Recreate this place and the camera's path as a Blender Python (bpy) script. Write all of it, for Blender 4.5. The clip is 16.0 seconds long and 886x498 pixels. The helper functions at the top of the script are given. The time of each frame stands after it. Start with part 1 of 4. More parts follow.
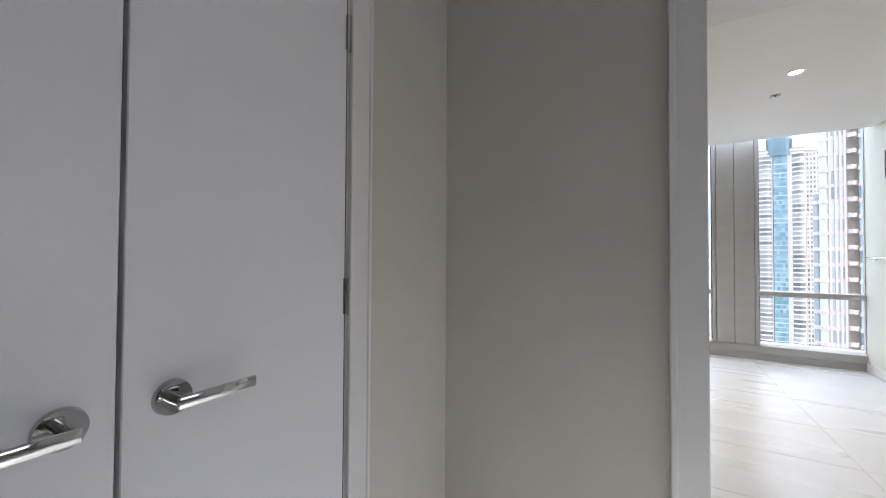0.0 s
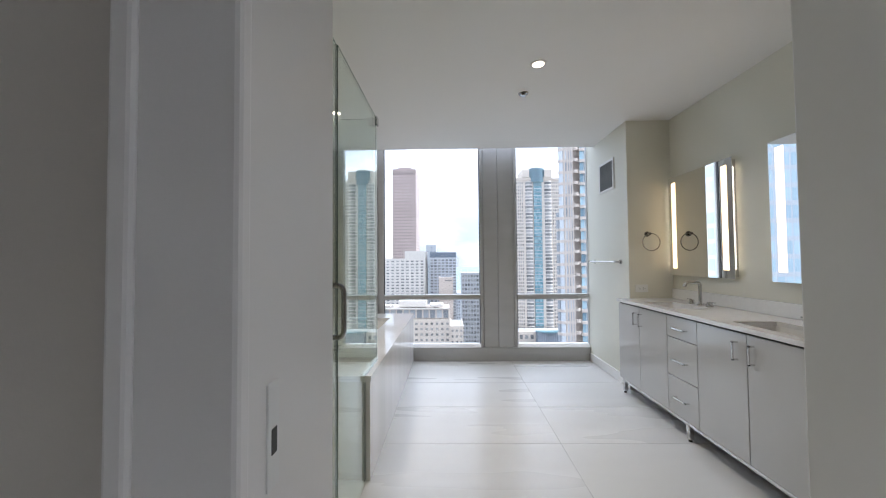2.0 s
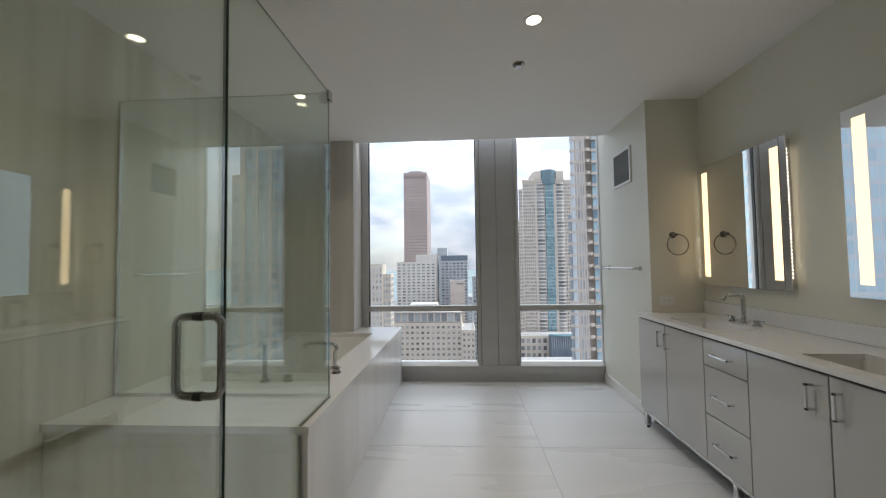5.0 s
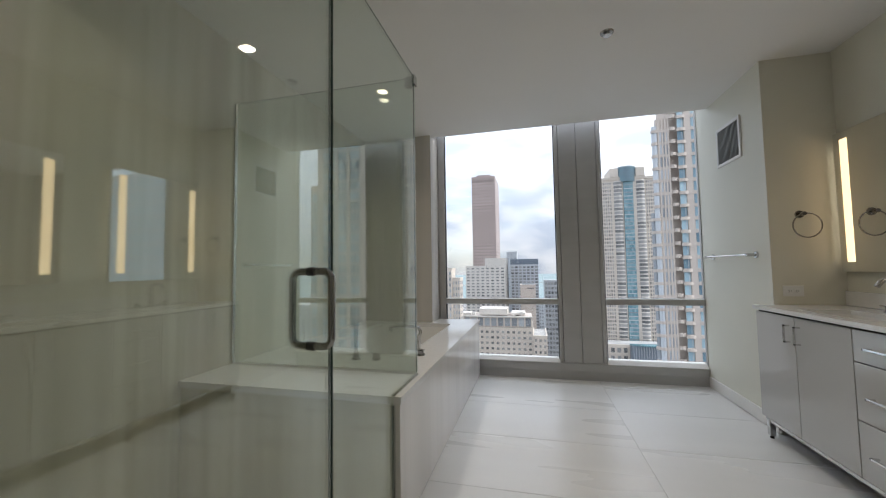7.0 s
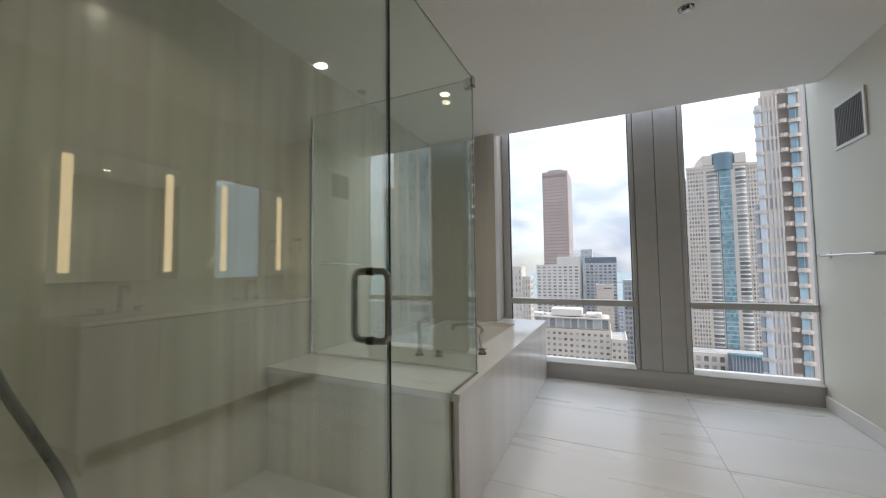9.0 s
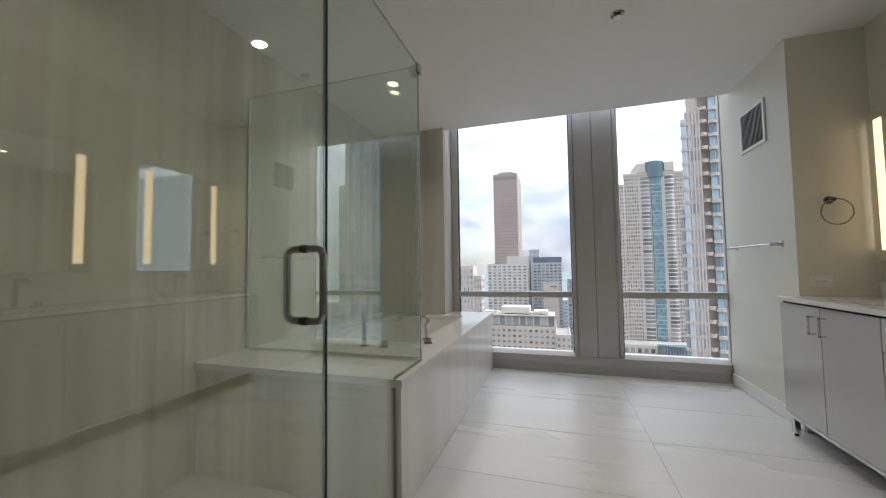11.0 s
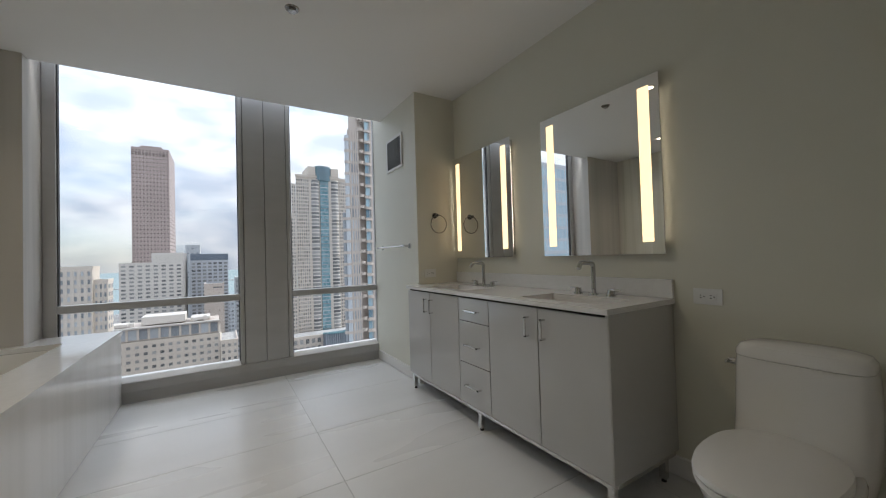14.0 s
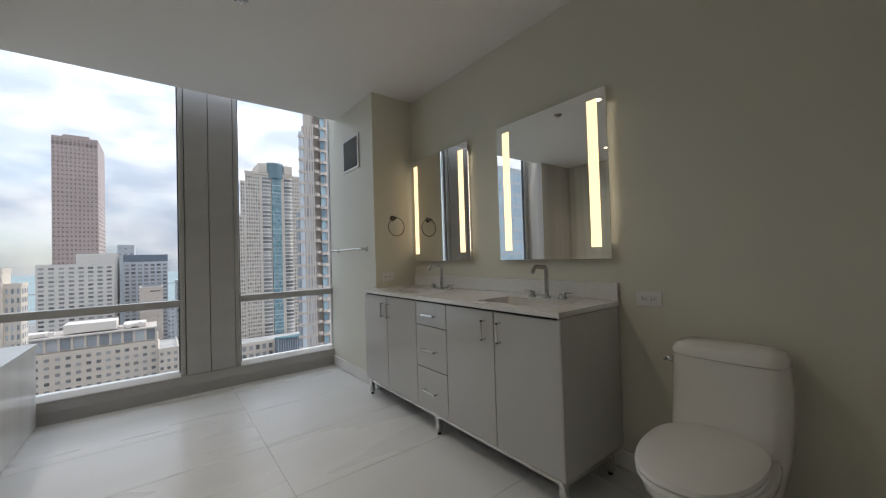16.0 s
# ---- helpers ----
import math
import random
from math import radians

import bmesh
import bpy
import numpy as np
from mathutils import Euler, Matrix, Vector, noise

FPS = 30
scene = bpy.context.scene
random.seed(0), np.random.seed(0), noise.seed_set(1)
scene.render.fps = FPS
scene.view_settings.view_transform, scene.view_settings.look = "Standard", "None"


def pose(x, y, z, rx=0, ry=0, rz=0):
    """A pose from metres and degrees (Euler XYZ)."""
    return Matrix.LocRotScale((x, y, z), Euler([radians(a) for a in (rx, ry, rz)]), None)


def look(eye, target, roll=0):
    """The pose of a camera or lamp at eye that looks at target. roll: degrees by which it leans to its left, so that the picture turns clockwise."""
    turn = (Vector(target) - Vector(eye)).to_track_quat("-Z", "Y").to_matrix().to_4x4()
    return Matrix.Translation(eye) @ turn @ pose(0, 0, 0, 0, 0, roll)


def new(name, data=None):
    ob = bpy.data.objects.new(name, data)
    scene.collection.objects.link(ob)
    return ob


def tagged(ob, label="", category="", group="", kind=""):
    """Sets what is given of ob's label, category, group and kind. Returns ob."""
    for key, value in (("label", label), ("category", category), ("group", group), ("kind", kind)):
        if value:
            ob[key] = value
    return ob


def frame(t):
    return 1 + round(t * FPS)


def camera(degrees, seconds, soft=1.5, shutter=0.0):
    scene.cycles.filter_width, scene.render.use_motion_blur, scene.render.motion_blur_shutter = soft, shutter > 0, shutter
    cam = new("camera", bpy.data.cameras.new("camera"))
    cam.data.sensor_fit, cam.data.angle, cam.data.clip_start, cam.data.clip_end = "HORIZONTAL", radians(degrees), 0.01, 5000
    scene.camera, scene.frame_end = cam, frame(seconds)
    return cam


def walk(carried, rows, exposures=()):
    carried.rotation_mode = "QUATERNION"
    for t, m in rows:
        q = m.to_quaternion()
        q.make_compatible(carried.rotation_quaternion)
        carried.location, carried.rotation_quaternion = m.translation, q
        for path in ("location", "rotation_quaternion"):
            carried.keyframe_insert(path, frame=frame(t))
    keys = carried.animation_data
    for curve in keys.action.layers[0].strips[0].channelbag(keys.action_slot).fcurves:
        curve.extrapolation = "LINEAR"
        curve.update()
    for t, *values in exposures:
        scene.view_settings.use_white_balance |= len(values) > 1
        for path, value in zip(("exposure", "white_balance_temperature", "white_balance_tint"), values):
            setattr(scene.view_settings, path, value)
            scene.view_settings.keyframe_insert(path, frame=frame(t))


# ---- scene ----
cam = camera(101.4, 16.0, soft=1.15)
PATH = [
    (0, (1.125, 0.499, 1.206), (0.143, 2.241, 1.242), 0.3),
    (0.5, (1.227, 0.720, 1.195), (0.524, 2.592, 1.239), 0.2),
    (1, (1.292, 1.056, 1.243), (0.890, 3.015, 1.290), -0.4),
    (1.5, (1.365, 1.34, 1.242), (1.22, 3.334, 1.287), -0.6),
    (2, (1.465, 1.601, 1.233), (1.423, 3.599, 1.294), -0.5),
    (2.5, (1.516, 1.813, 1.246), (1.487, 3.812, 1.31), -0.8),
    (3, (1.529, 2.019, 1.273), (1.514, 4.018, 1.34), -0.9),
    (5.5, (1.683, 2.135, 1.258), (1.564, 4.129, 1.342), -0.8),
    (6, (1.653, 2.151, 1.19), (1.524, 4.144, 1.279), -0.9),
    (6.5, (1.62, 2.16, 1.154), (1.382, 4.144, 1.248), -1.0),
    (7, (1.578, 2.147, 1.137), (1.101, 4.086, 1.244), -0.9),
    (7.5, (1.561, 2.123, 1.133), (0.866, 3.996, 1.243), -0.8),
    (8, (1.562, 2.128, 1.142), (0.758, 3.956, 1.25), -0.7),
    (8.5, (1.583, 2.137, 1.15), (0.746, 3.951, 1.254), -0.7),
    (9, (1.631, 2.147, 1.142), (0.797, 3.961, 1.246), -0.7),
    (11.5, (1.668, 2.17, 1.071), (1.249, 4.123, 1.158), -1.0),
    (12, (1.652, 2.174, 1.071), (1.5, 4.167, 1.145), -1.2),
    (12.5, (1.67, 2.199, 1.07), (1.942, 4.179, 1.136), -1.4),
    (13, (1.658, 2.227, 1.09), (2.318, 4.114, 1.14), -1.6),
    (13.5, (1.677, 2.256, 1.094), (2.6, 4.03, 1.135), -1.7),
    (14, (1.684, 2.263, 1.095), (2.729, 3.968, 1.136), -1.7),
    (14.5, (1.685, 2.262, 1.103), (2.816, 3.911, 1.144), -1.7),
    (15, (1.694, 2.261, 1.109), (2.89, 3.863, 1.149), -1.6),
    (15.5, (1.693, 2.265, 1.116), (2.913, 3.85, 1.154), -1.7),
    (16, (1.693, 2.266, 1.113), (2.926, 3.841, 1.153), -1.7),
]
EXPOSURES = [(0.0, 2.95, 5950, 14), (0.7, 2.9, 5950, 14), (1.5, 2.6, 5950, 14), (2.0, 2.4, 5850, 13), (2.5, 2.28, 5950, 12), (3.2, 1.98, 6080, 11), (5.5, 1.75, 6180, 11),
             (9.0, 1.83, 6240, 12), (12.5, 1.77, 6260, 11), (14.0, 1.58, 6200, 11), (16.0, 1.55, 6220, 11)]
walk(cam, [(t, look(eye, target, roll)) for t, eye, target, roll in PATH], EXPOSURES)

# ---- world and large lights ----
def build_world():
    world = bpy.data.worlds.new("world")
    scene.world = world
    world.use_nodes = True
    nt = world.node_tree
    nt.nodes.clear()
    out = nt.nodes.new("ShaderNodeOutputWorld")
    sky = nt.nodes.new("ShaderNodeTexSky")
    sky.sky_type, sky.sun_disc = "NISHITA", False
    sky.sun_elevation, sky.sun_rotation = radians(31), radians(93)
    sky_bg = nt.nodes.new("ShaderNodeBackground")
    sky_bg.inputs["Strength"].default_value = 0.075
    nt.links.new(sky.outputs[0], sky_bg.inputs["Color"])
    cloud_bg = nt.nodes.new("ShaderNodeBackground")
    cloud_bg.inputs["Strength"].default_value = SKY
    # cloud cover: broad banks, with finer puffs in them
    co = nt.nodes.new("ShaderNodeTexCoord")
    mp = nt.nodes.new("ShaderNodeMapping")
    mp.inputs["Scale"].default_value = (1.5, 1.5, 3.4)
    nt.links.new(co.outputs["Generated"], mp.inputs["Vector"])
    n1 = nt.nodes.new("ShaderNodeTexNoise")
    n1.inputs["Scale"].default_value, n1.inputs["Detail"].default_value = 3.1, 7
    nt.links.new(mp.outputs[0], n1.inputs["Vector"])
    r1 = nt.nodes.new("ShaderNodeValToRGB")
    r1.color_ramp.elements[0].position, r1.color_ramp.elements[1].position = 0.36, 0.56
    r1.color_ramp.elements[0].color, r1.color_ramp.elements[1].color = (0.66, 0.66, 0.66, 1), (1, 1, 1, 1)
    nt.links.new(n1.outputs["Fac"], r1.inputs[0])
    r2 = nt.nodes.new("ShaderNodeValToRGB")
    r2.color_ramp.elements[0].position, r2.color_ramp.elements[1].position = 0.39, 0.68
    r2.color_ramp.elements[0].color, r2.color_ramp.elements[1].color = (0.55, 0.61, 0.71, 1), (0.96, 0.965, 0.98, 1)
    n2 = nt.nodes.new("ShaderNodeTexNoise")
    n2.inputs["Scale"].default_value, n2.inputs["Detail"].default_value = 5.5, 8
    nt.links.new(mp.outputs[0], n2.inputs["Vector"])
    nt.links.new(n2.outputs["Fac"], r2.inputs[0])
    nt.links.new(r2.outputs[0], cloud_bg.inputs["Color"])
    # an overcast sky is brighter towards the zenith
    sep = nt.nodes.new("ShaderNodeSeparateXYZ")
    nt.links.new(co.outputs["Generated"], sep.inputs[0])
    rise = nt.nodes.new("ShaderNodeMapRange")
    rise.inputs[1].default_value, rise.inputs[2].default_value = 0.0, 1.0
    rise.inputs[3].default_value, rise.inputs[4].default_value = 0.50 * SKY, 2.05 * SKY
    nt.links.new(sep.outputs["Z"], rise.inputs[0])
    nt.links.new(rise.outputs[0], cloud_bg.inputs["Strength"])
    mix = nt.nodes.new("ShaderNodeMixShader")
    nt.links.new(r1.outputs[0], mix.inputs[0])
    nt.links.new(sky_bg.outputs[0], mix.inputs[1])
    nt.links.new(cloud_bg.outputs[0], mix.inputs[2])
    nt.links.new(mix.outputs[0], out.inputs[0])


SKY = 0.56
BEAM = 1.15                     # watts of a downlight
build_world()
sun = new("sun", bpy.data.lights.new("sun", "SUN"))
sun.data.energy, sun.data.angle, sun.data.color = 1.2, radians(12), (1.0, 0.96, 0.9)
sun.matrix_world = look((0, 0, 0), (-0.85, 0.04, -0.52))


# the beams of the three recessed downlights
CANS = ((2.068, 4.022), (0.460, 4.767), (0.413, 3.075))
for (x, y), share in zip(CANS, (1.15, 0.8, 0.45)):
    beam = new("downlight_beam", bpy.data.lights.new("downlight_beam", "AREA"))
    beam.data.shape, beam.data.size, beam.data.spread = "DISK", 0.07, radians(128)
    beam.data.energy, beam.data.color = BEAM * share, (1.0, 0.86, 0.67)
    beam.matrix_world = look((x, y, 2.54), (x, y + 0.0001, 0))


# ---- materials ----
def links(nt, a, b):
    nt.links.new(a, b)


def pbr(name, c1, c2=None, rough=0.5, metal=0.0, scale=(4, 4, 4), detail=4, bump=0.0, bump_scale=60.0, lo=0.3, hi=0.7,
        rough_var=0.0, vary=0.0, coat=0.0, spec=0.5, fine=0.0):
    """A procedural surface: two colours by stretched noise, finer grain, roughness that varies, relief, and a shade that differs from piece to piece."""
    m = bpy.data.materials.new(name)
    m.use_nodes = True
    nt = m.node_tree
    b = nt.nodes["Principled BSDF"]
    b.inputs["Roughness"].default_value, b.inputs["Metallic"].default_value = rough, metal
    b.inputs["Coat Weight"].default_value = coat
    b.inputs["Specular IOR Level"].default_value = spec
    if c2 is None:
        c2 = tuple(v * 0.93 for v in c1)
    co = nt.nodes.new("ShaderNodeTexCoord")
    mp = nt.nodes.new("ShaderNodeMapping")
    mp.inputs["Scale"].default_value = scale
    links(nt, co.outputs["Object"], mp.inputs["Vector"])
    if vary:
        info = nt.nodes.new("ShaderNodeObjectInfo")
        shift = nt.nodes.new("ShaderNodeMath")
        shift.operation = "MULTIPLY"
        shift.inputs[1].default_value = 37.0
        links(nt, info.outputs["Random"], shift.inputs[0])
        comb = nt.nodes.new("ShaderNodeCombineXYZ")
        for k in range(3):
            links(nt, shift.outputs[0], comb.inputs[k])
        links(nt, comb.outputs[0], mp.inputs["Location"])
    n = nt.nodes.new("ShaderNodeTexNoise")
    n.inputs["Scale"].default_value, n.inputs["Detail"].default_value = 1.0, detail
    n.inputs["Distortion"].default_value = 0.4
    links(nt, mp.outputs[0], n.inputs["Vector"])
    r = nt.nodes.new("ShaderNodeValToRGB")
    r.color_ramp.elements[0].position, r.color_ramp.elements[1].position = lo, hi
    r.color_ramp.elements[0].color, r.color_ramp.elements[1].color = (*c1, 1), (*c2, 1)
    links(nt, n.outputs["Fac"], r.inputs[0])
    colour = r.outputs[0]
    if fine:
        g = nt.nodes.new("ShaderNodeTexNoise")
        g.inputs["Scale"].default_value, g.inputs["Detail"].default_value = 4.0, 3
        links(nt, mp.outputs[0], g.inputs["Vector"])
        gr = nt.nodes.new("ShaderNodeMapRange")
        gr.inputs[3].default_value, gr.inputs[4].default_value = 1 - fine, 1 + fine
        links(nt, g.outputs["Fac"], gr.inputs[0])
        mul = nt.nodes.new("ShaderNodeVectorMath")
        mul.operation = "SCALE"
        links(nt, colour, mul.inputs[0])
        links(nt, gr.outputs[0], mul.inputs["Scale"])
        colour = mul.outputs[0]
    if vary:
        vr = nt.nodes.new("ShaderNodeMapRange")
        vr.inputs[3].default_value, vr.inputs[4].default_value = 1 - vary, 1 + vary
        links(nt, info.outputs["Random"], vr.inputs[0])
        mul2 = nt.nodes.new("ShaderNodeVectorMath")
        mul2.operation = "SCALE"
        links(nt, colour, mul2.inputs[0])
        links(nt, vr.outputs[0], mul2.inputs["Scale"])
        colour = mul2.outputs[0]
    links(nt, colour, b.inputs["Base Color"])
    if rough_var:
        rr = nt.nodes.new("ShaderNodeMapRange")
        rr.inputs[3].default_value, rr.inputs[4].default_value = max(0.0, rough - rough_var), rough + rough_var
        links(nt, n.outputs["Fac"], rr.inputs[0])
        links(nt, rr.outputs[0], b.inputs["Roughness"])
    if bump:
        bn = nt.nodes.new("ShaderNodeTexNoise")
        bn.inputs["Scale"].default_value, bn.inputs["Detail"].default_value = bump_scale, 3
        links(nt, co.outputs["Object"], bn.inputs["Vector"])
        bp = nt.nodes.new("ShaderNodeBump")
        bp.inputs["Strength"].default_value, bp.inputs["Distance"].default_value = bump, 0.002
        links(nt, bn.outputs["Fac"], bp.inputs["Height"])
        links(nt, bp.outputs[0], b.inputs["Normal"])
    return m


def streaked(name, pale, dark, warm, rough):
    """Porcelain with upright veining: broad soft bands, narrow streaks in them, and patches of a warmer tone."""
    m = bpy.data.materials.new(name)
    m.use_nodes = True
    nt = m.node_tree
    b = nt.nodes["Principled BSDF"]
    b.inputs["Roughness"].default_value = rough
    co = nt.nodes.new("ShaderNodeTexCoord")

    def bands(scale, detail, lo, hi):
        mp = nt.nodes.new("ShaderNodeMapping")
        mp.inputs["Scale"].default_value = scale
        links(nt, co.outputs["Object"], mp.inputs["Vector"])
        n = nt.nodes.new("ShaderNodeTexNoise")
        n.inputs["Scale"].default_value, n.inputs["Detail"].default_value = 1.0, detail
        links(nt, mp.outputs[0], n.inputs["Vector"])
        r = nt.nodes.new("ShaderNodeMapRange")
        r.inputs[1].default_value, r.inputs[2].default_value = lo, hi
        links(nt, n.outputs["Fac"], r.inputs[0])
        return r.outputs[0]

    def blend(fac, a, c):
        x = nt.nodes.new("ShaderNodeMix")
        x.data_type = "RGBA"
        links(nt, fac, x.inputs["Factor"])
        for sock, v in ((x.inputs[6], a), (x.inputs[7], c)):
            if isinstance(v, tuple):
                sock.default_value = (*v, 1)
            else:
                links(nt, v, sock)
        return x.outputs[2]

    broad = bands((3.2, 3.2, 0.16), 3, 0.38, 0.64)
    thin = bands((15, 15, 0.5), 4, 0.46, 0.70)
    tone = bands((1.7, 1.7, 0.3), 2, 0.42, 0.60)
    half = nt.nodes.new("ShaderNodeMath")
    half.operation = "MULTIPLY"
    half.inputs[1].default_value = 0.45
    links(nt, thin, half.inputs[0])
    base = blend(tone, blend(broad, pale, dark), blend(broad, pale, warm))
    links(nt, blend(half.outputs[0], base, dark), b.inputs["Base Color"])
    return m


def clear_glass(name, tint, base=0.045):
    """Flat clear glass: seen through, with a mirror gloss that grows towards grazing."""
    m = bpy.data.materials.new(name)
    m.use_nodes = True
    nt = m.node_tree
    nt.nodes.clear()
    out = nt.nodes.new("ShaderNodeOutputMaterial")
    tr = nt.nodes.new("ShaderNodeBsdfTransparent")
    tr.inputs[0].default_value = (*tint, 1)
    gl = nt.nodes.new("ShaderNodeBsdfGlossy")
    gl.inputs["Roughness"].default_value = 0.0
    gl.inputs["Color"].default_value = (0.95, 1.0, 0.97, 1)
    lw = nt.nodes.new("ShaderNodeLayerWeight")
    lw.inputs["Blend"].default_value = 0.5
    pw = nt.nodes.new("ShaderNodeMath")
    pw.operation = "POWER"
    pw.inputs[1].default_value = 5.0
    links(nt, lw.outputs["Facing"], pw.inputs[0])
    mr = nt.nodes.new("ShaderNodeMapRange")
    mr.inputs[3].default_value, mr.inputs[4].default_value = base, 1.0
    links(nt, pw.outputs[0], mr.inputs[0])
    mx = nt.nodes.new("ShaderNodeMixShader")
    links(nt, mr.outputs[0], mx.inputs[0])
    links(nt, tr.outputs[0], mx.inputs[1])
    links(nt, gl.outputs[0], mx.inputs[2])
    links(nt, mx.outputs[0], out.inputs[0])
    return m


def glow(name, colour, strength):
    m = bpy.data.materials.new(name)
    m.use_nodes = True
    b = m.node_tree.nodes["Principled BSDF"]
    b.inputs["Base Color"].default_value = (0.8, 0.8, 0.8, 1)
    b.inputs["Emission Color"].default_value = (*colour, 1)
    b.inputs["Emission Strength"].default_value = strength
    return m


M_WALL = pbr("wall_paint", (0.715, 0.70, 0.605), (0.685, 0.67, 0.58), 0.5, scale=(1.5, 1.5, 1.5), bump=0.08, bump_scale=220)
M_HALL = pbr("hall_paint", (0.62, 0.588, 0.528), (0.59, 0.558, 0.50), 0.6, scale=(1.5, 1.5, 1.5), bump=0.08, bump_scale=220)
M_CEIL = pbr("ceiling_paint", (0.84, 0.83, 0.81), (0.82, 0.81, 0.79), 0.8, scale=(1, 1, 1), bump=0.06, bump_scale=200)
M_TRIM = pbr("trim_paint", (0.79, 0.775, 0.75), (0.76, 0.745, 0.72), 0.4, scale=(3, 3, 3), bump=0.04, bump_scale=150)
M_DOOR = pbr("door_paint", (0.82, 0.82, 0.84), (0.80, 0.80, 0.82), 0.35, scale=(3, 3, 1), bump=0.03, bump_scale=120)
M_SLAB = streaked("streaked_porcelain_slab", (0.80, 0.78, 0.69), (0.50, 0.49, 0.375), (0.62, 0.57, 0.505), 0.2)
M_PIER = streaked("streaked_porcelain_grey", (0.62, 0.59, 0.55), (0.45, 0.43, 0.40), (0.54, 0.505, 0.465), 0.3)
M_APRON = streaked("streaked_porcelain_apron", (0.82, 0.80, 0.78), (0.72, 0.705, 0.68), (0.77, 0.75, 0.725), 0.13)
M_TILE = pbr("floor_tile", (0.79, 0.79, 0.78), (0.70, 0.70, 0.685), 0.28, scale=(0.45, 2.4, 1), detail=3, lo=0.25, hi=0.85, rough_var=0.03, vary=0.015, fine=0.025, bump=0.03, bump_scale=40)
M_GROUT = pbr("grout", (0.58, 0.575, 0.56), (0.52, 0.515, 0.50), 0.9, scale=(20, 20, 20))
M_QUARTZ = pbr("white_quartz", (0.80, 0.795, 0.78), (0.76, 0.755, 0.74), 0.13, scale=(30, 30, 30), fine=0.02)
M_LACQ = pbr("grey_lacquer", (0.52, 0.515, 0.50), (0.50, 0.495, 0.48), 0.14, scale=(2, 2, 2), coat=0.3, bump=0.01, bump_scale=12)
# near-black that stands in for the shade inside gaps and hollows
M_SHADE = pbr("shade_black", (0.02, 0.02, 0.02), (0.03, 0.03, 0.03), 0.8)
M_CERAM = pbr("white_ceramic", (0.82, 0.81, 0.79), (0.80, 0.79, 0.77), 0.08, scale=(2, 2, 2), coat=0.4)
M_SEAT = pbr("toilet_seat_plastic", (0.80, 0.79, 0.77), (0.78, 0.77, 0.75), 0.28, scale=(2, 2, 2))
M_SINK = pbr("sink_ceramic", (0.78, 0.77, 0.75), (0.76, 0.75, 0.73), 0.12, scale=(2, 2, 2))
M_CHROME = pbr("chrome", (0.58, 0.58, 0.57), (0.52, 0.52, 0.51), 0.07, 1.0, scale=(8, 8, 8), rough_var=0.02)
# chrome whose dark room reflections are put into the base colour
M_CHROME_DARK = pbr("dark_reflecting_chrome", (0.36, 0.355, 0.34), (0.30, 0.295, 0.285), 0.06, 1.0, scale=(8, 8, 8), rough_var=0.02)
M_NICKEL = pbr("brushed_nickel", (0.70, 0.695, 0.68), (0.62, 0.615, 0.60), 0.22, 1.0, scale=(40, 40, 4), rough_var=0.05)
M_BLACK = pbr("black_rubber", (0.015, 0.015, 0.015), (0.03, 0.03, 0.03), 0.5)
M_PLATE = pbr("white_plastic", (0.78, 0.78, 0.76), (0.76, 0.76, 0.74), 0.3)
M_SLOT = pbr("dark_slot", (0.03, 0.03, 0.03), (0.05, 0.05, 0.05), 0.6)
M_ALU = pbr("grey_window_aluminium", (0.48, 0.475, 0.465), (0.44, 0.436, 0.426), 0.38, 0.1, scale=(2, 2, 8), bump=0.02, bump_scale=90)
M_ALU_D = pbr("dark_gasket", (0.05, 0.05, 0.05), (0.07, 0.07, 0.07), 0.6)
M_GLASS = clear_glass("shower_glass", (0.93, 0.96, 0.935), 0.145)
M_GEDGE = pbr("glass_edge", (0.03, 0.06, 0.05), (0.05, 0.08, 0.07), 0.45, spec=0.15)
M_SEAL = pbr("clear_seal", (0.55, 0.56, 0.53), (0.50, 0.51, 0.48), 0.3)
M_PANE = clear_glass("window_glass", (0.985, 0.99, 0.985), 0.025)
M_MIRROR = pbr("mirror_silver", (0.86, 0.87, 0.86), (0.85, 0.86, 0.85), 0.0, 1.0)
M_STRIP = glow("mirror_light", (1.0, 0.69, 0.35), 0.52)
M_EDGE_LED = glow("mirror_edge_light", (1.0, 0.85, 0.62), 1.6)
M_CAN = glow("downlight_lens", (1.0, 0.80, 0.58), 1.9)
M_GREY_HOSE = pbr("steel_hose", (0.30, 0.30, 0.29), (0.22, 0.22, 0.21), 0.3, 0.8, scale=(20, 20, 160))


# ---- mesh helpers ----
def part(name, bm, material, parent=None, label="", smooth=False):
    me = bpy.data.meshes.new(name)
    bmesh.ops.recalc_face_normals(bm, faces=bm.faces)
    if smooth:
        for f in bm.faces:
            f.smooth = True
    bm.to_mesh(me)
    bm.free()
    me.materials.append(material)
    if smooth:
        me.set_sharp_from_angle(angle=radians(38))
    ob = new(name, me)
    if parent is not None:
        ob.parent = parent
    if label:
        ob["label"] = label
    return ob


def empty(name, label, category, kind="", group="", at=(0, 0, 0)):
    ob = new(name)
    ob.empty_display_size = 0.1
    ob.location = at
    return tagged(ob, label, category, group, kind)


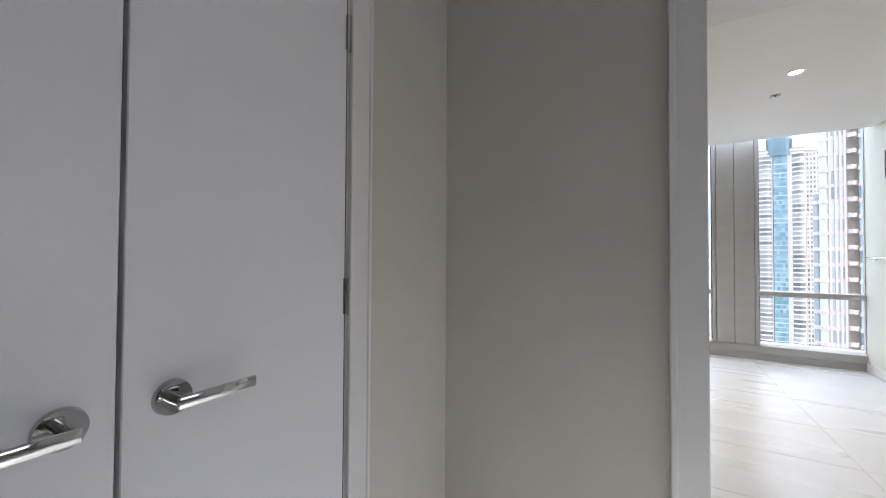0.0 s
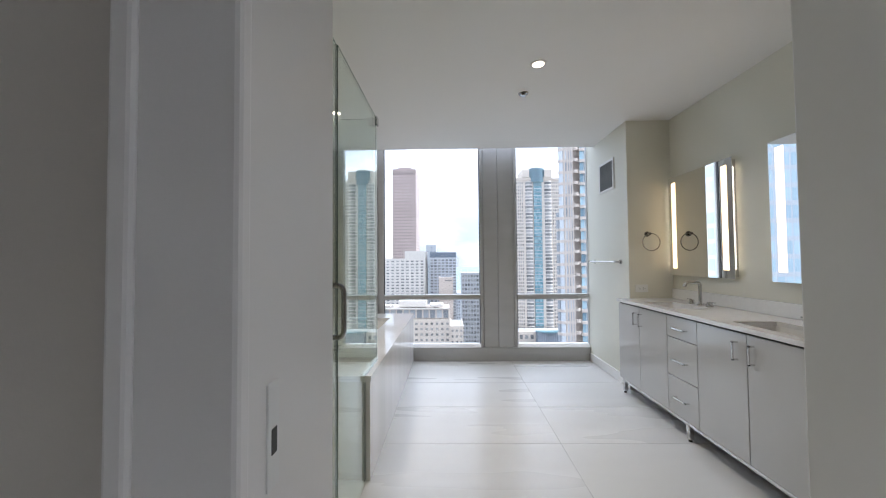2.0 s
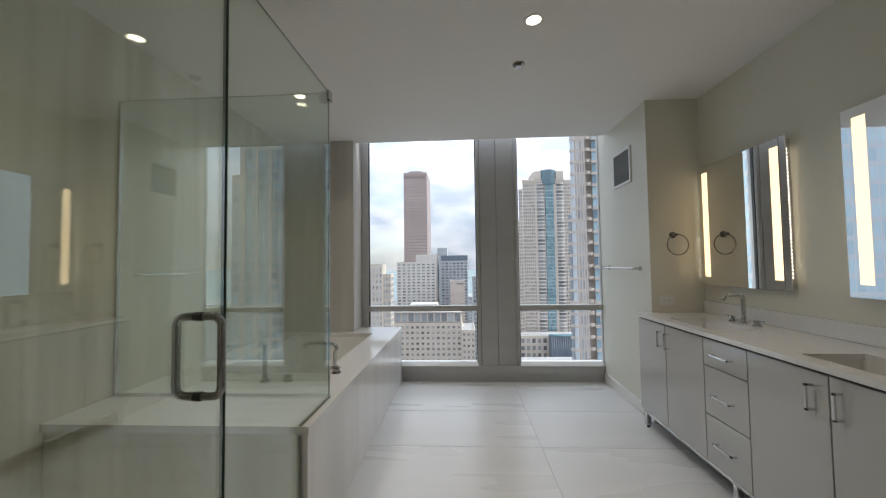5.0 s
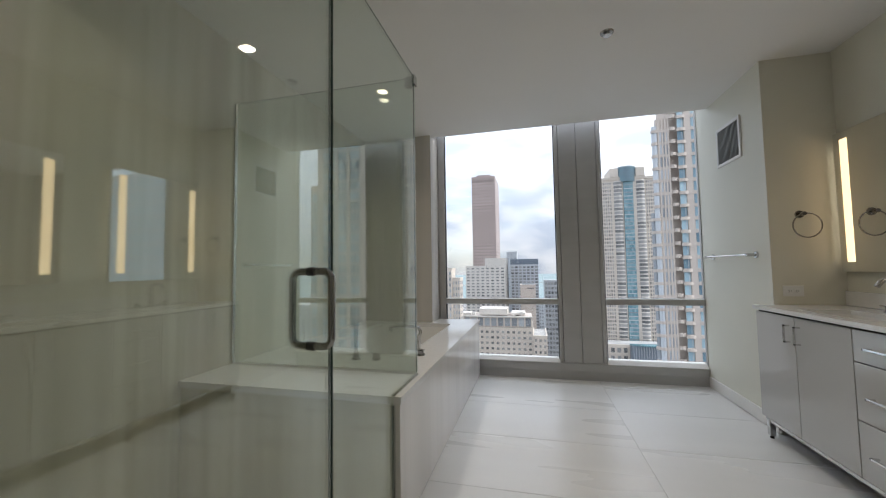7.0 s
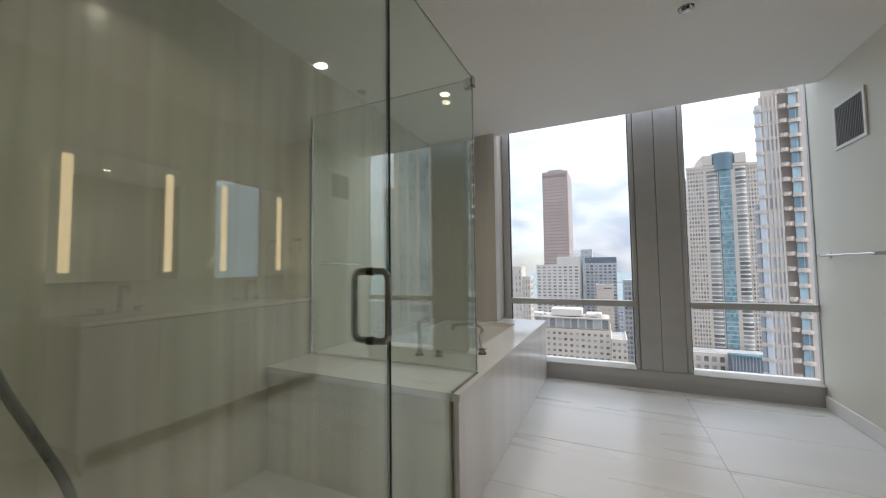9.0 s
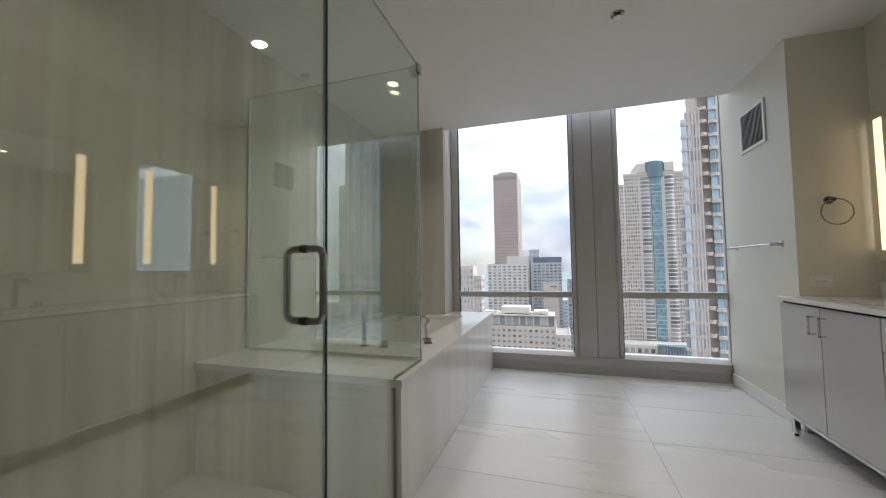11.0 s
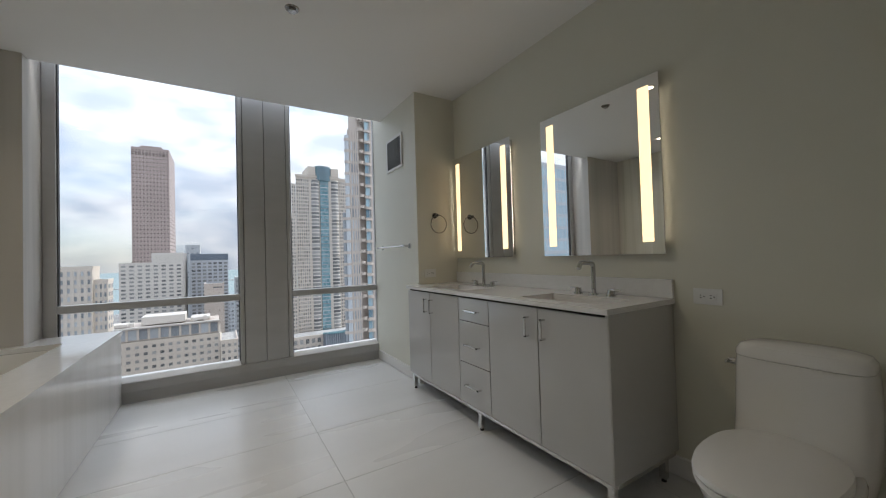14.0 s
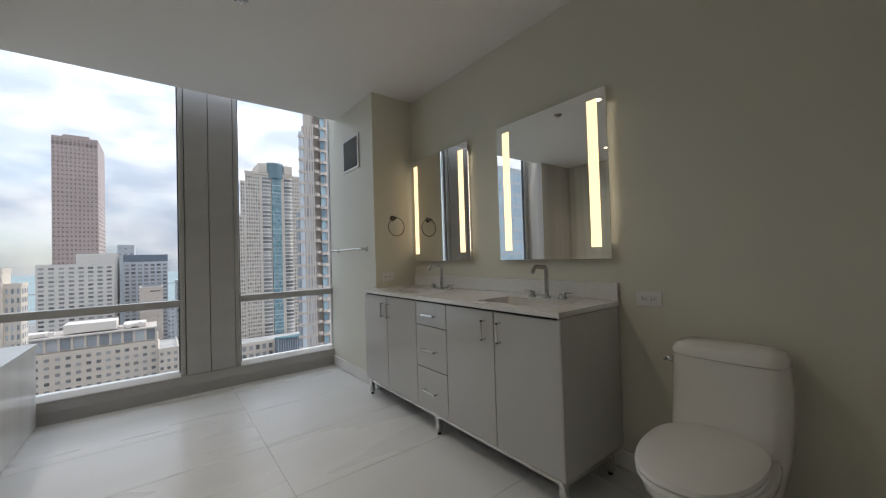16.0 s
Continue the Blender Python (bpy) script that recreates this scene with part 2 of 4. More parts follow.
def box(bm, x0, x1, y0, y1, z0, z1, bevel=0.0, seg=1):
    """Adds a box, with rounded edges where bevel is given."""
    r = bmesh.ops.create_cube(bm, size=1.0)
    for v in r["verts"]:
        v.co = Vector(((x0 + x1) / 2 + v.co.x * (x1 - x0), (y0 + y1) / 2 + v.co.y * (y1 - y0), (z0 + z1) / 2 + v.co.z * (z1 - z0)))
    if bevel:
        edges = list({e for v in r["verts"] for e in v.link_edges})
        bmesh.ops.bevel(bm, geom=edges, offset=bevel, segments=seg, profile=0.5, affect="EDGES")
    return bm


def boxes(*rows, bevel=0.0, seg=1):
    bm = bmesh.new()
    for r in rows:
        box(bm, *r, bevel=bevel, seg=seg)
    return bm


def cyl(bm, a, b, r0, r1=None, n=20):
    """Adds a cylinder or cone from a to b."""
    a, b = Vector(a), Vector(b)
    r1 = r0 if r1 is None else r1
    way = (b - a).normalized()
    side = way.orthogonal().normalized()
    up = way.cross(side)
    rings = []
    for c, r in ((a, r0), (b, r1)):
        rings.append([bm.verts.new(c + r * (math.cos(2 * math.pi * k / n) * side + math.sin(2 * math.pi * k / n) * up)) for k in range(n)])
    for k in range(n):
        bm.faces.new((rings[0][k], rings[0][(k + 1) % n], rings[1][(k + 1) % n], rings[1][k]))
    bm.faces.new(rings[0][::-1])
    bm.faces.new(rings[1])
    return bm


def tube(bm, pts, r, n=12, closed=False):
    """Adds a round bar along a line of points."""
    pts = [Vector(p) for p in pts]
    m = len(pts)
    rings, side = [], None
    for k, p in enumerate(pts):
        if closed:
            way = pts[(k + 1) % m] - pts[k - 1]
        else:
            way = pts[min(k + 1, m - 1)] - pts[max(k - 1, 0)]
        way.normalize()
        side = way.orthogonal() if side is None else side - side.dot(way) * way
        side.normalize()
        up = way.cross(side)
        rings.append([bm.verts.new(p + r * (math.cos(2 * math.pi * j / n) * side + math.sin(2 * math.pi * j / n) * up)) for j in range(n)])
    for k in range(m if closed else m - 1):
        p, q = rings[k], rings[(k + 1) % m]
        for j in range(n):
            bm.faces.new((p[j], p[(j + 1) % n], q[(j + 1) % n], q[j]))
    if not closed:
        bm.faces.new(rings[0][::-1])
        bm.faces.new(rings[-1])
    return bm


def arc(c, u, v, r, a0, a1, n=8):
    c, u, v = Vector(c), Vector(u), Vector(v)
    return [c + r * (math.cos(radians(a0 + (a1 - a0) * k / n)) * u + math.sin(radians(a0 + (a1 - a0) * k / n)) * v) for k in range(n + 1)]


def rrect(cx, cy, hx, hy, r, z, n=6):
    """A ring of points: a rectangle with round corners."""
    pts = []
    for sx, sy, a in ((1, 1, 0), (-1, 1, 90), (-1, -1, 180), (1, -1, 270)):
        for k in range(n + 1):
            t = radians(a + 90 * k / n)
            pts.append((cx + sx * (hx - r) + r * math.cos(t), cy + sy * (hy - r) + r * math.sin(t), z))
    return pts


def loft(bm, rings, cap0=True, cap1=True):
    vs = [[bm.verts.new(p) for p in ring] for ring in rings]
    n = len(vs[0])
    for a, b in zip(vs, vs[1:]):
        for k in range(n):
            bm.faces.new((a[k], a[(k + 1) % n], b[(k + 1) % n], b[k]))
    if cap0:
        bm.faces.new(vs[0][::-1])
    if cap1:
        bm.faces.new(vs[-1])
    return bm


def slab(us, vs, holes, w0, w1, axes="xyz"):
    """A slab over a grid of lines us and vs, thick from w0 to w1, with the cells in holes left open."""
    bm = bmesh.new()
    place = {"xyz": lambda u, v, w: (u, v, w), "xzy": lambda u, v, w: (u, w, v), "yzx": lambda u, v, w: (w, u, v)}[axes]
    grid = [[[bm.verts.new(place(u, v, w)) for w in (w0, w1)] for v in vs] for u in us]
    nu, nv = len(us) - 1, len(vs) - 1
    solid = lambda i, j: 0 <= i < nu and 0 <= j < nv and (i, j) not in holes
    for i in range(nu):
        for j in range(nv):
            if not solid(i, j):
                continue
            a, b, c, d = grid[i][j], grid[i + 1][j], grid[i + 1][j + 1], grid[i][j + 1]
            for w in (0, 1):
                bm.faces.new((a[w], b[w], c[w], d[w]))
            for (p, q), (di, dj) in (((a, b), (0, -1)), ((b, c), (1, 0)), ((c, d), (0, 1)), ((d, a), (-1, 0))):
                if not solid(i + di, j + dj):
                    bm.faces.new((p[0], q[0], q[1], p[1]))
    for v in [v for v in bm.verts if not v.link_faces]:
        bm.verts.remove(v)
    return bm


def setting(name, bm, material, label, category, smooth=False):
    return tagged(part(name, bm, material, None, "", smooth), label, category, kind="structure")


# ---- the plan, in metres ----
ZC = 2.55                       # ceiling
XW, XE, XP = -0.195, 3.56, 3.15  # west wall, east wall, face of the east pier
YS, YH = 2.20, 1.91             # south wall: bath side, hall side
YP, YN, YG = 5.07, 6.05, 6.105   # end of the pier, window kerb, glass
DX0, DX1, DZ = 1.254, 2.052, 2.11  # doorway
GX = 0.976                      # shower glass
DECK = 0.585                    # tub deck and shower bench


# ---- walls, ceilings, doorway ----
setting("wall_west", boxes((XW - 0.2, XW, YS, 6.13, 0.002, ZC + 0.43)), M_SLAB, "glossy cream porcelain slab wall with soft vertical streaks", "wall")
setting("wall_east", boxes((XE, XE + 0.2, YS + 0.002, YP, 0.002, ZC + 0.43)), M_WALL, "smooth warm off-white painted wall behind the vanity", "wall")
setting("pier_east", boxes((XP, XE + 0.2, YP, 6.118, 0.002, ZC + 0.43)), M_WALL, "off-white painted boxed-out pier beside the window", "wall")
setting("pier_west", boxes((XW + 0.002, 0.56, 5.785, 6.118, 0.002, ZC + 0.43)), M_PIER, "streaked grey porcelain wall end at the foot of the bathtub", "wall")
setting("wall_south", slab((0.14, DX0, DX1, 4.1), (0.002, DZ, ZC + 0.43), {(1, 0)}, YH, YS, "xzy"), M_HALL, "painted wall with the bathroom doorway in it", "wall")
setting("wall_shower", boxes((XW, GX + 0.05, YS + 0.001, 2.29, 0.002, ZC)), M_SLAB, "streaked porcelain slab wall at the end of the shower", "wall")
setting("ceiling", slab((XW - 0.2, XE + 0.2), (YS, 5.87), set(), ZC, ZC + 0.15), M_CEIL, "flat white painted ceiling", "ceiling")
setting("shade_pocket", boxes((XW - 0.2, XE + 0.2, 5.87, 6.185, ZC + 0.42, ZC + 0.52)), M_CEIL, "white recess above the window", "ceiling")
setting("hall_ceiling", slab((-0.1, 3.9), (-2.2, YS), set(), ZC + 0.002, ZC + 0.15), M_CEIL, "white painted hallway ceiling", "ceiling")
HX = 0.345                      # west wall of the hall
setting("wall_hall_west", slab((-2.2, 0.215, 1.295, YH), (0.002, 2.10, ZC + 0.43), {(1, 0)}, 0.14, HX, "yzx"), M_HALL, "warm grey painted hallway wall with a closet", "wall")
# unseen wall; its opening is added only to let daylight into the hallway
setting("wall_hall_east", slab((-2.2, 0.50, 1.72, YH), (0.002, 0.95, 2.05, ZC + 0.43), {(1, 1)}, 3.9, 4.1, "yzx"), M_HALL, "unseen painted wall with an opening added to daylight the hallway", "wall")
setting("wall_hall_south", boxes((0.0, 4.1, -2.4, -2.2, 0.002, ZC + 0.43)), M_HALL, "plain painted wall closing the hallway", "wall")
# sheet behind the doors, coloured black as the closet's inner shade
setting("wall_closet_back", boxes((HX - 0.12, HX - 0.10, 0.1, 1.5, 0.002, 2.3)), M_SHADE, "near-black sheet for the shade inside the closet", "wall")
# casing of the bathroom doorway on the hall side, with a stepped profile
trim = setting("trim_doorway", boxes((DX0 - 0.066, DX0 + 0.039, YH - 0.018, YH + 0.002, 0.003, DZ + 0.09), (DX1 + 0.005, DX1 + 0.092, YH - 0.018, YH + 0.002, 0.003, DZ + 0.09),
                                    (DX0 + 0.040, DX1 + 0.005, YH - 0.018, YH + 0.002, DZ + 0.005, DZ + 0.09), bevel=0.005, seg=2), M_TRIM, "grey-white painted door casing", "trim")
part("casing_bead", boxes((DX0 - 0.066, DX0 - 0.046, YH - 0.026, YH - 0.016, 0.003, DZ + 0.09), (DX1 + 0.074, DX1 + 0.092, YH - 0.026, YH - 0.016, 0.003, DZ + 0.09), bevel=0.004, seg=2), M_TRIM, trim)
# lining of the doorway; the east side has the slot of the pocket door
part("jamb", boxes((DX0 - 0.004, DX0 + 0.012, YH + 0.003, YS + 0.012, 0.003, DZ), bevel=0.004, seg=2), M_TRIM, trim)
part("jamb", boxes((DX1 - 0.012, DX1 + 0.004, YH - 0.014, 1.992, 0.003, DZ), (DX1 - 0.012, DX1 + 0.004, 2.052, YS + 0.012, 0.003, DZ), bevel=0.004, seg=2), M_TRIM, trim)
part("head_jamb", boxes((DX0 + 0.012, DX1 - 0.012, YH - 0.012, YS + 0.010, DZ - 0.014, DZ + 0.004)), M_TRIM, trim)
# black strip: the slot's shade is put into its colour
part("slot", boxes((DX1 - 0.002, DX1 + 0.003, 1.993, 2.051, 0.003, DZ - 0.016)), M_SHADE, trim)
strike = part("strike_plate", boxes((DX0 + 0.011, DX0 + 0.0145, 1.990, 2.016, 0.985, 1.10), bevel=0.001), M_PLATE, trim, "white strike plate with a dark slot")
part("slot", boxes((DX0 + 0.0135, DX0 + 0.0150, 1.997, 2.009, 1.022, 1.050)), M_SLOT, strike)
pocket = empty("pocket_door", "white painted pocket door slid into its wall slot", "door", "structure")
part("leaf", boxes((DX1 - 0.0105, DX1 - 0.003, 1.9965, 2.0475, 0.012, DZ - 0.02), bevel=0.001), M_TRIM, pocket)
plate = part("edge_pull", boxes((DX1 - 0.0125, DX1 - 0.0102, 2.010, 2.034, 0.904, 1.108), bevel=0.001), M_NICKEL, pocket, "satin nickel edge pull with screws")
part("keyhole", boxes((DX1 - 0.0133, DX1 - 0.0122, 2.0185, 2.0255, 0.940, 0.992), (DX1 - 0.0133, DX1 - 0.0122, 2.018, 2.026, 1.054, 1.070)), M_SLOT, plate)
bm = bmesh.new()
for z in (0.918, 1.012, 1.092):
    cyl(bm, (DX1 - 0.0142, 2.022, z), (DX1 - 0.0124, 2.022, z), 0.0075 if z == 1.012 else 0.005, n=12)
part("screw", bm, M_CHROME, plate, smooth=True)


# ---- closet in the hall ----
trim2 = setting("trim_closet", boxes((HX - 0.002, HX + 0.016, 1.300, 1.388, 0.003, 2.19), (HX - 0.002, HX + 0.016, 0.122, 0.210, 0.003, 2.19), (HX - 0.002, HX + 0.016, 0.210, 1.300, 2.105, 2.19), bevel=0.004, seg=2), M_TRIM, "white painted casing round the closet doors", "trim")
# dark strip painted in for the shade between door leaf and casing
part("gap_shade", boxes((HX - 0.03, HX - 0.001, 1.2865, 1.2945, 0.012, 2.095)), M_SHADE, trim2)
part("casing_bead", boxes((HX + 0.014, HX + 0.022, 1.374, 1.388, 0.003, 2.19), bevel=0.003), M_TRIM, trim2)


def lever(parent, y, way):
    """A chrome lever handle on a round rose, the lever pointing along way."""
    x = HX + 0.006
    h = part("lever_handle", cyl(cyl(bmesh.new(), (x, y, 0.94), (x + 0.009, y, 0.94), 0.033, 0.031, 28), (x + 0.008, y, 0.94), (x + 0.050, y, 0.94), 0.011, 0.010, 16), M_CHROME, parent, "polished chrome lever handle", True)
    y0, y1 = sorted((y - 0.012 * way, y + 0.135 * way))
    part("lever", boxes((x + 0.042, x + 0.052, y0, y1, 0.928, 0.951), bevel=0.004, seg=2), M_CHROME, h, smooth=True)


def closet_leaf(y0, y1, hinge_y, handle_y, way):
    d = empty("closet_door", "flat white painted closet door with chrome lever handle", "door", "structure", "closet doors")
    part("leaf", boxes((HX - 0.034, HX + 0.006, y0, y1, 0.012, 2.095), bevel=0.002), M_DOOR, d)
    lever(d, handle_y, way)
    for z in (0.20, 1.085, 1.865):
        part("hinge", cyl(boxes((HX + 0.003, HX + 0.0075, hinge_y - 0.012, hinge_y + 0.010, z - 0.052, z + 0.052)), (HX + 0.010, hinge_y, z - 0.054), (HX + 0.010, hinge_y, z + 0.054), 0.006, n=12), M_CHROME, d, "satin nickel butt hinge", True)


closet_leaf(0.770, 1.286, 1.291, 0.845, 1)
closet_leaf(0.222, 0.7625, 0.219, 0.697, -1)


# ---- floor ----
setting("floor_base", boxes((-0.4, 4.1, -2.4, 6.06, -0.12, -0.0012)), M_GROUT, "grey mortar bed under the floor tiles", "floor")
floor = tagged(new("floor"), "large matt light-grey porcelain tiles with soft streaks", "floor", kind="structure")


# ---- window wall ----
sill = setting("window_kerb", boxes((XW, XP - 0.002, YN + 0.022, 6.17, 0.002, 0.145)), M_ALU, "low grey kerb under the windows", "sill")
part("sill_board", boxes((0.56, XP - 0.002, YN - 0.004, 6.17, 0.147, 0.165), bevel=0.003), M_ALU, sill)
part("fascia", boxes((0.56, XP - 0.002, YN + 0.002, YN + 0.021, 0.085, 0.146), bevel=0.002), M_ALU, sill)
setting("spandrel", boxes((XW - 0.2, XE + 0.2, 6.176, 6.3, -1.5, 0.12)), M_ALU, "grey metal spandrel below the windows", "wall")
setting("spandrel_head", boxes((XW - 0.2, XE + 0.2, 6.19, 6.3, ZC + 0.42, ZC + 1.8)), M_ALU, "grey metal spandrel above the windows", "wall")


def window(name, x0, x1, ja=0.040, jb=0.030):
    w = empty(name, "floor-to-ceiling window in a grey aluminium frame", "window", "structure")
    z0, z1, zb = 0.166, ZC + 0.415, 0.778
    f = part("window_frame", boxes((x0, x0 + ja, YG - 0.03, YG + 0.013, z0, z1), (x1 - jb, x1, YG - 0.03, YG + 0.013, z0, z1), bevel=0.003), M_ALU, w)
    part("gasket", boxes((x0 + ja, x0 + ja + 0.008, YG - 0.015, YG + 0.02, z0, z1)), M_ALU_D, f)
    if jb > 0.01:
        part("gasket", boxes((x1 - jb - 0.008, x1 - jb, YG - 0.015, YG + 0.02, z0, z1)), M_ALU_D, f)
    # sky light on the sill is put into this rail's slope and white colour
    bm = bmesh.new()
    loft(bm, [[(x, YN - 0.002, z0), (x, YG + 0.06, z0), (x, YG + 0.06, z0 + 0.034), (x, YG - 0.006, z0 + 0.034), (x, YN + 0.002, z0 + 0.004)] for x in (x0 + ja + 0.001, x1 - jb - 0.001)])
    part("rail", bm, M_TRIM, w, "sill rail sloped and whitened for the sky light on it")
    part("transom", boxes((x0 + ja + 0.001, x1 - jb - 0.001, YG - 0.042, YG + 0.05, zb - 0.030, zb + 0.028), bevel=0.004, seg=2), M_ALU, w)
    for a, b in ((z0 + 0.035, zb - 0.030), (zb + 0.028, z1)):
        p = part("pane", boxes((x0 + ja + 0.004, x1 - jb - 0.004, YG, YG + 0.008, a, b)), M_PANE, w)
        p.visible_shadow = False


window("window_1", 0.562, 1.838, 0.075, 0.012)
window("window_2", 2.264, XP - 0.002, 0.012, 0.004)
mull = setting("mullion_cover", boxes((1.868, 2.040, 6.058, 6.18, 0.166, ZC + 0.41), (2.044, 2.232, 6.061, 6.18, 0.166, ZC + 0.41), bevel=0.004, seg=2), M_ALU, "wide grey aluminium column cover between the windows", "mullion")
part("side_frame", boxes((1.830, 1.864, 6.068, 6.18, 0.166, ZC + 0.41), bevel=0.004), M_ALU, mull)
part("side_frame", boxes((2.236, 2.270, 6.068, 6.18, 0.166, ZC + 0.41), bevel=0.004), M_ALU, mull)
part("seam", boxes((1.860, 2.240, 6.09, 6.12, 0.1665, ZC + 0.16)), M_ALU_D, mull)
setting("baseboard", boxes((XP - 0.014, XP + 0.002, YP + 0.004, YN - 0.002, 0.003, 0.10), (XE - 0.014, XE + 0.002, YS + 0.004, YP - 0.004, 0.003, 0.10), bevel=0.004, seg=2), M_TRIM, "white painted baseboard", "baseboard")


# ---- bathtub, bench and shower ----
tub = empty("bathtub_surround", "built-in bathtub and bench clad in streaked porcelain", "bathtub")
HX0, HX1, HY0, HY1 = 0.04, 0.775, 4.40, 5.70   # opening of the tub in its deck
part("deck", slab((XW + 0.002, HX0, HX1, 1.012), (3.648, HY0, HY1, 6.044), {(1, 1)}, DECK - 0.032, DECK), M_QUARTZ, tub, "polished white stone deck")
part("apron", boxes((0.984, 1.004, 3.660, 6.044, 0.003, DECK - 0.033), bevel=0.002), M_APRON, tub, "streaked porcelain side panel")
part("apron_end", boxes((0.9835, 1.0045, 3.655, 3.6595, 0.003, DECK - 0.033)), M_APRON, tub)
part("bench_front", boxes((XW + 0.002, 0.960, 3.664, 3.690, 0.003, DECK - 0.033)), M_SLAB, tub, "streaked porcelain bench front")
part("bench_joint", boxes((0.9605, 0.9835, 3.668, 3.70, 0.003, DECK - 0.034)), M_GROUT, tub)
cx, cy = (HX0 + HX1) / 2, (HY0 + HY1) / 2
hx, hy = (HX1 - HX0) / 2, (HY1 - HY0) / 2
bm = loft(bmesh.new(), [rrect(cx, cy, hx + 0.03, hy + 0.03, 0.06, DECK - 0.055), rrect(cx, cy, hx + 0.03, hy + 0.03, 0.06, DECK - 0.034),
                        rrect(cx, cy, hx - 0.004, hy - 0.004, 0.045, DECK - 0.034), rrect(cx, cy, hx - 0.012, hy - 0.012, 0.05, DECK - 0.06),
                        rrect(cx, cy, hx - 0.05, hy - 0.08, 0.10, 0.20), rrect(cx, cy, hx - 0.09, hy - 0.14, 0.10, 0.15), rrect(cx, cy, 0.05, 0.05, 0.04, 0.143)], False, True)
part("basin", bm, M_CERAM, tub, "white bathtub basin", True)

filler = empty("tub_filler", "chrome deck-mounted tub filler with hand shower", "faucet")
bm = cyl(bmesh.new(), (0.82, 4.50, DECK), (0.82, 4.50, DECK + 0.012), 0.030, 0.027, 24)
tube(bm, [(0.82, 4.50, DECK + 0.01), (0.82, 4.50, DECK + 0.10)] + arc((0.80, 4.50, DECK + 0.125), (1, 0, 0), (0, 0, 1), 0.032, -20, 90, 8) +
     [(0.72, 4.51, DECK + 0.162), (0.64, 4.52, DECK + 0.158), (0.615, 4.524, DECK + 0.147), (0.605, 4.526, DECK + 0.125)], 0.013, 14)
part("spout", bm, M_CHROME, filler, "", True)
for x, y in ((0.63, 4.243), (0.865, 4.40)):
    bm = cyl(bmesh.new(), (x, y, DECK), (x, y, DECK + 0.010), 0.029, 0.027, 24)
    cyl(bm, (x, y, DECK + 0.009), (x, y, DECK + 0.030), 0.021, 0.020, 20)
    h = part("tub_handle", bm, M_CHROME_DARK, filler, "", True)
    part("lever", boxes((x - 0.028, x + 0.028, y - 0.007, y + 0.007, DECK + 0.029, DECK + 0.037), bevel=0.003, seg=2), M_CHROME, h, smooth=True)
bm = cyl(bmesh.new(), (0.50, 4.228, DECK), (0.50, 4.228, DECK + 0.010), 0.030, 0.027, 24)
cyl(bm, (0.50, 4.228, DECK + 0.009), (0.50, 4.228, DECK + 0.045), 0.018, 0.016, 18)
cyl(bm, (0.50, 4.228, DECK + 0.044), (0.50, 4.226, DECK + 0.215), 0.0115, 0.014, 18)
part("hand_shower", bm, M_CHROME_DARK, filler, "slim chrome hand shower standing in its holder", True)

T = 0.010                       # thickness of the shower glass
GT = 2.18                       # its top


def pane(name, bm, parent):
    p = part(name, bm, M_GLASS, parent)
    p.visible_shadow = False
    return p


sdoor = empty("shower_door", "frameless clear glass shower door with chrome pull", "shower door")
pane("glass", boxes((GX - T / 2, GX + T / 2, 2.305, 3.146, 0.014, GT)), sdoor)
part("edge_seal", boxes((GX - 0.004, GX + 0.004, 3.1465, 3.1505, 0.014, GT)), M_GEDGE, sdoor, "dark green glass edge")
part("edge_seal", boxes((GX - T / 2, GX + T / 2, 2.300, 2.3045, 0.014, GT)), M_SEAL, sdoor, "clear plastic edge seal")
part("edge_seal", boxes((GX - 0.002, GX + 0.002, 2.305, 3.146, GT + 0.0002, GT + 0.0022)), M_GEDGE, sdoor)
hc, hz0, hz1 = 3.055, 0.926, 1.134
pts = []
for s in (1, -1):
    x = GX + s * 0.062
    run = [(GX + s * 0.006, hc, hz1), (GX + s * 0.036, hc, hz1)]
    run += arc((GX + s * 0.036, hc, hz1 - 0.026), (0, 0, 1), (s, 0, 0), 0.026, 0, 90, 7)[1:]
    run += arc((GX + s * 0.036, hc, hz0 + 0.026), (s, 0, 0), (0, 0, -1), 0.026, 0, 90, 7)
    run += [(GX + s * 0.006, hc, hz0)]
    pts.append(run)
h = part("pull_handle", tube(tube(bmesh.new(), pts[0], 0.0105, 16), pts[1], 0.0105, 16), M_CHROME_DARK, sdoor, "chrome back-to-back D pull with dark reflections in its colour", True)
bm = bmesh.new()
for z in (hz0, hz1):
    cyl(bm, (GX - 0.011, hc, z), (GX + 0.011, hc, z), 0.0125, n=18)
part("washer", bm, M_BLACK, h, smooth=True)
for z in (0.25, 1.96):
    part("hinge", boxes((GX - 0.022, GX - 0.0052, 2.292, 2.350, z - 0.045, z + 0.045), (GX + 0.0052, GX + 0.022, 2.292, 2.350, z - 0.045, z + 0.045), bevel=0.003), M_CHROME, sdoor, "chrome glass hinge")

sdoor.matrix_basis = pose(GX, 2.305, 0, 0, 0, 0.3) @ pose(-GX, -2.305, 0)   # stands a touch off its closed line

screen = empty("shower_screen", "fixed clear glass panel notched over the bench", "shower screen")
pane("glass", slab((3.156, 3.640, 3.985), (0.008, DECK + 0.004, GT), {(1, 0)}, GX - T / 2, GX + T / 2, "yzx"), screen)
part("glass_edge", boxes((GX - 0.002, GX + 0.002, 3.1515, 3.1555, 0.008, GT)), M_GEDGE, screen)
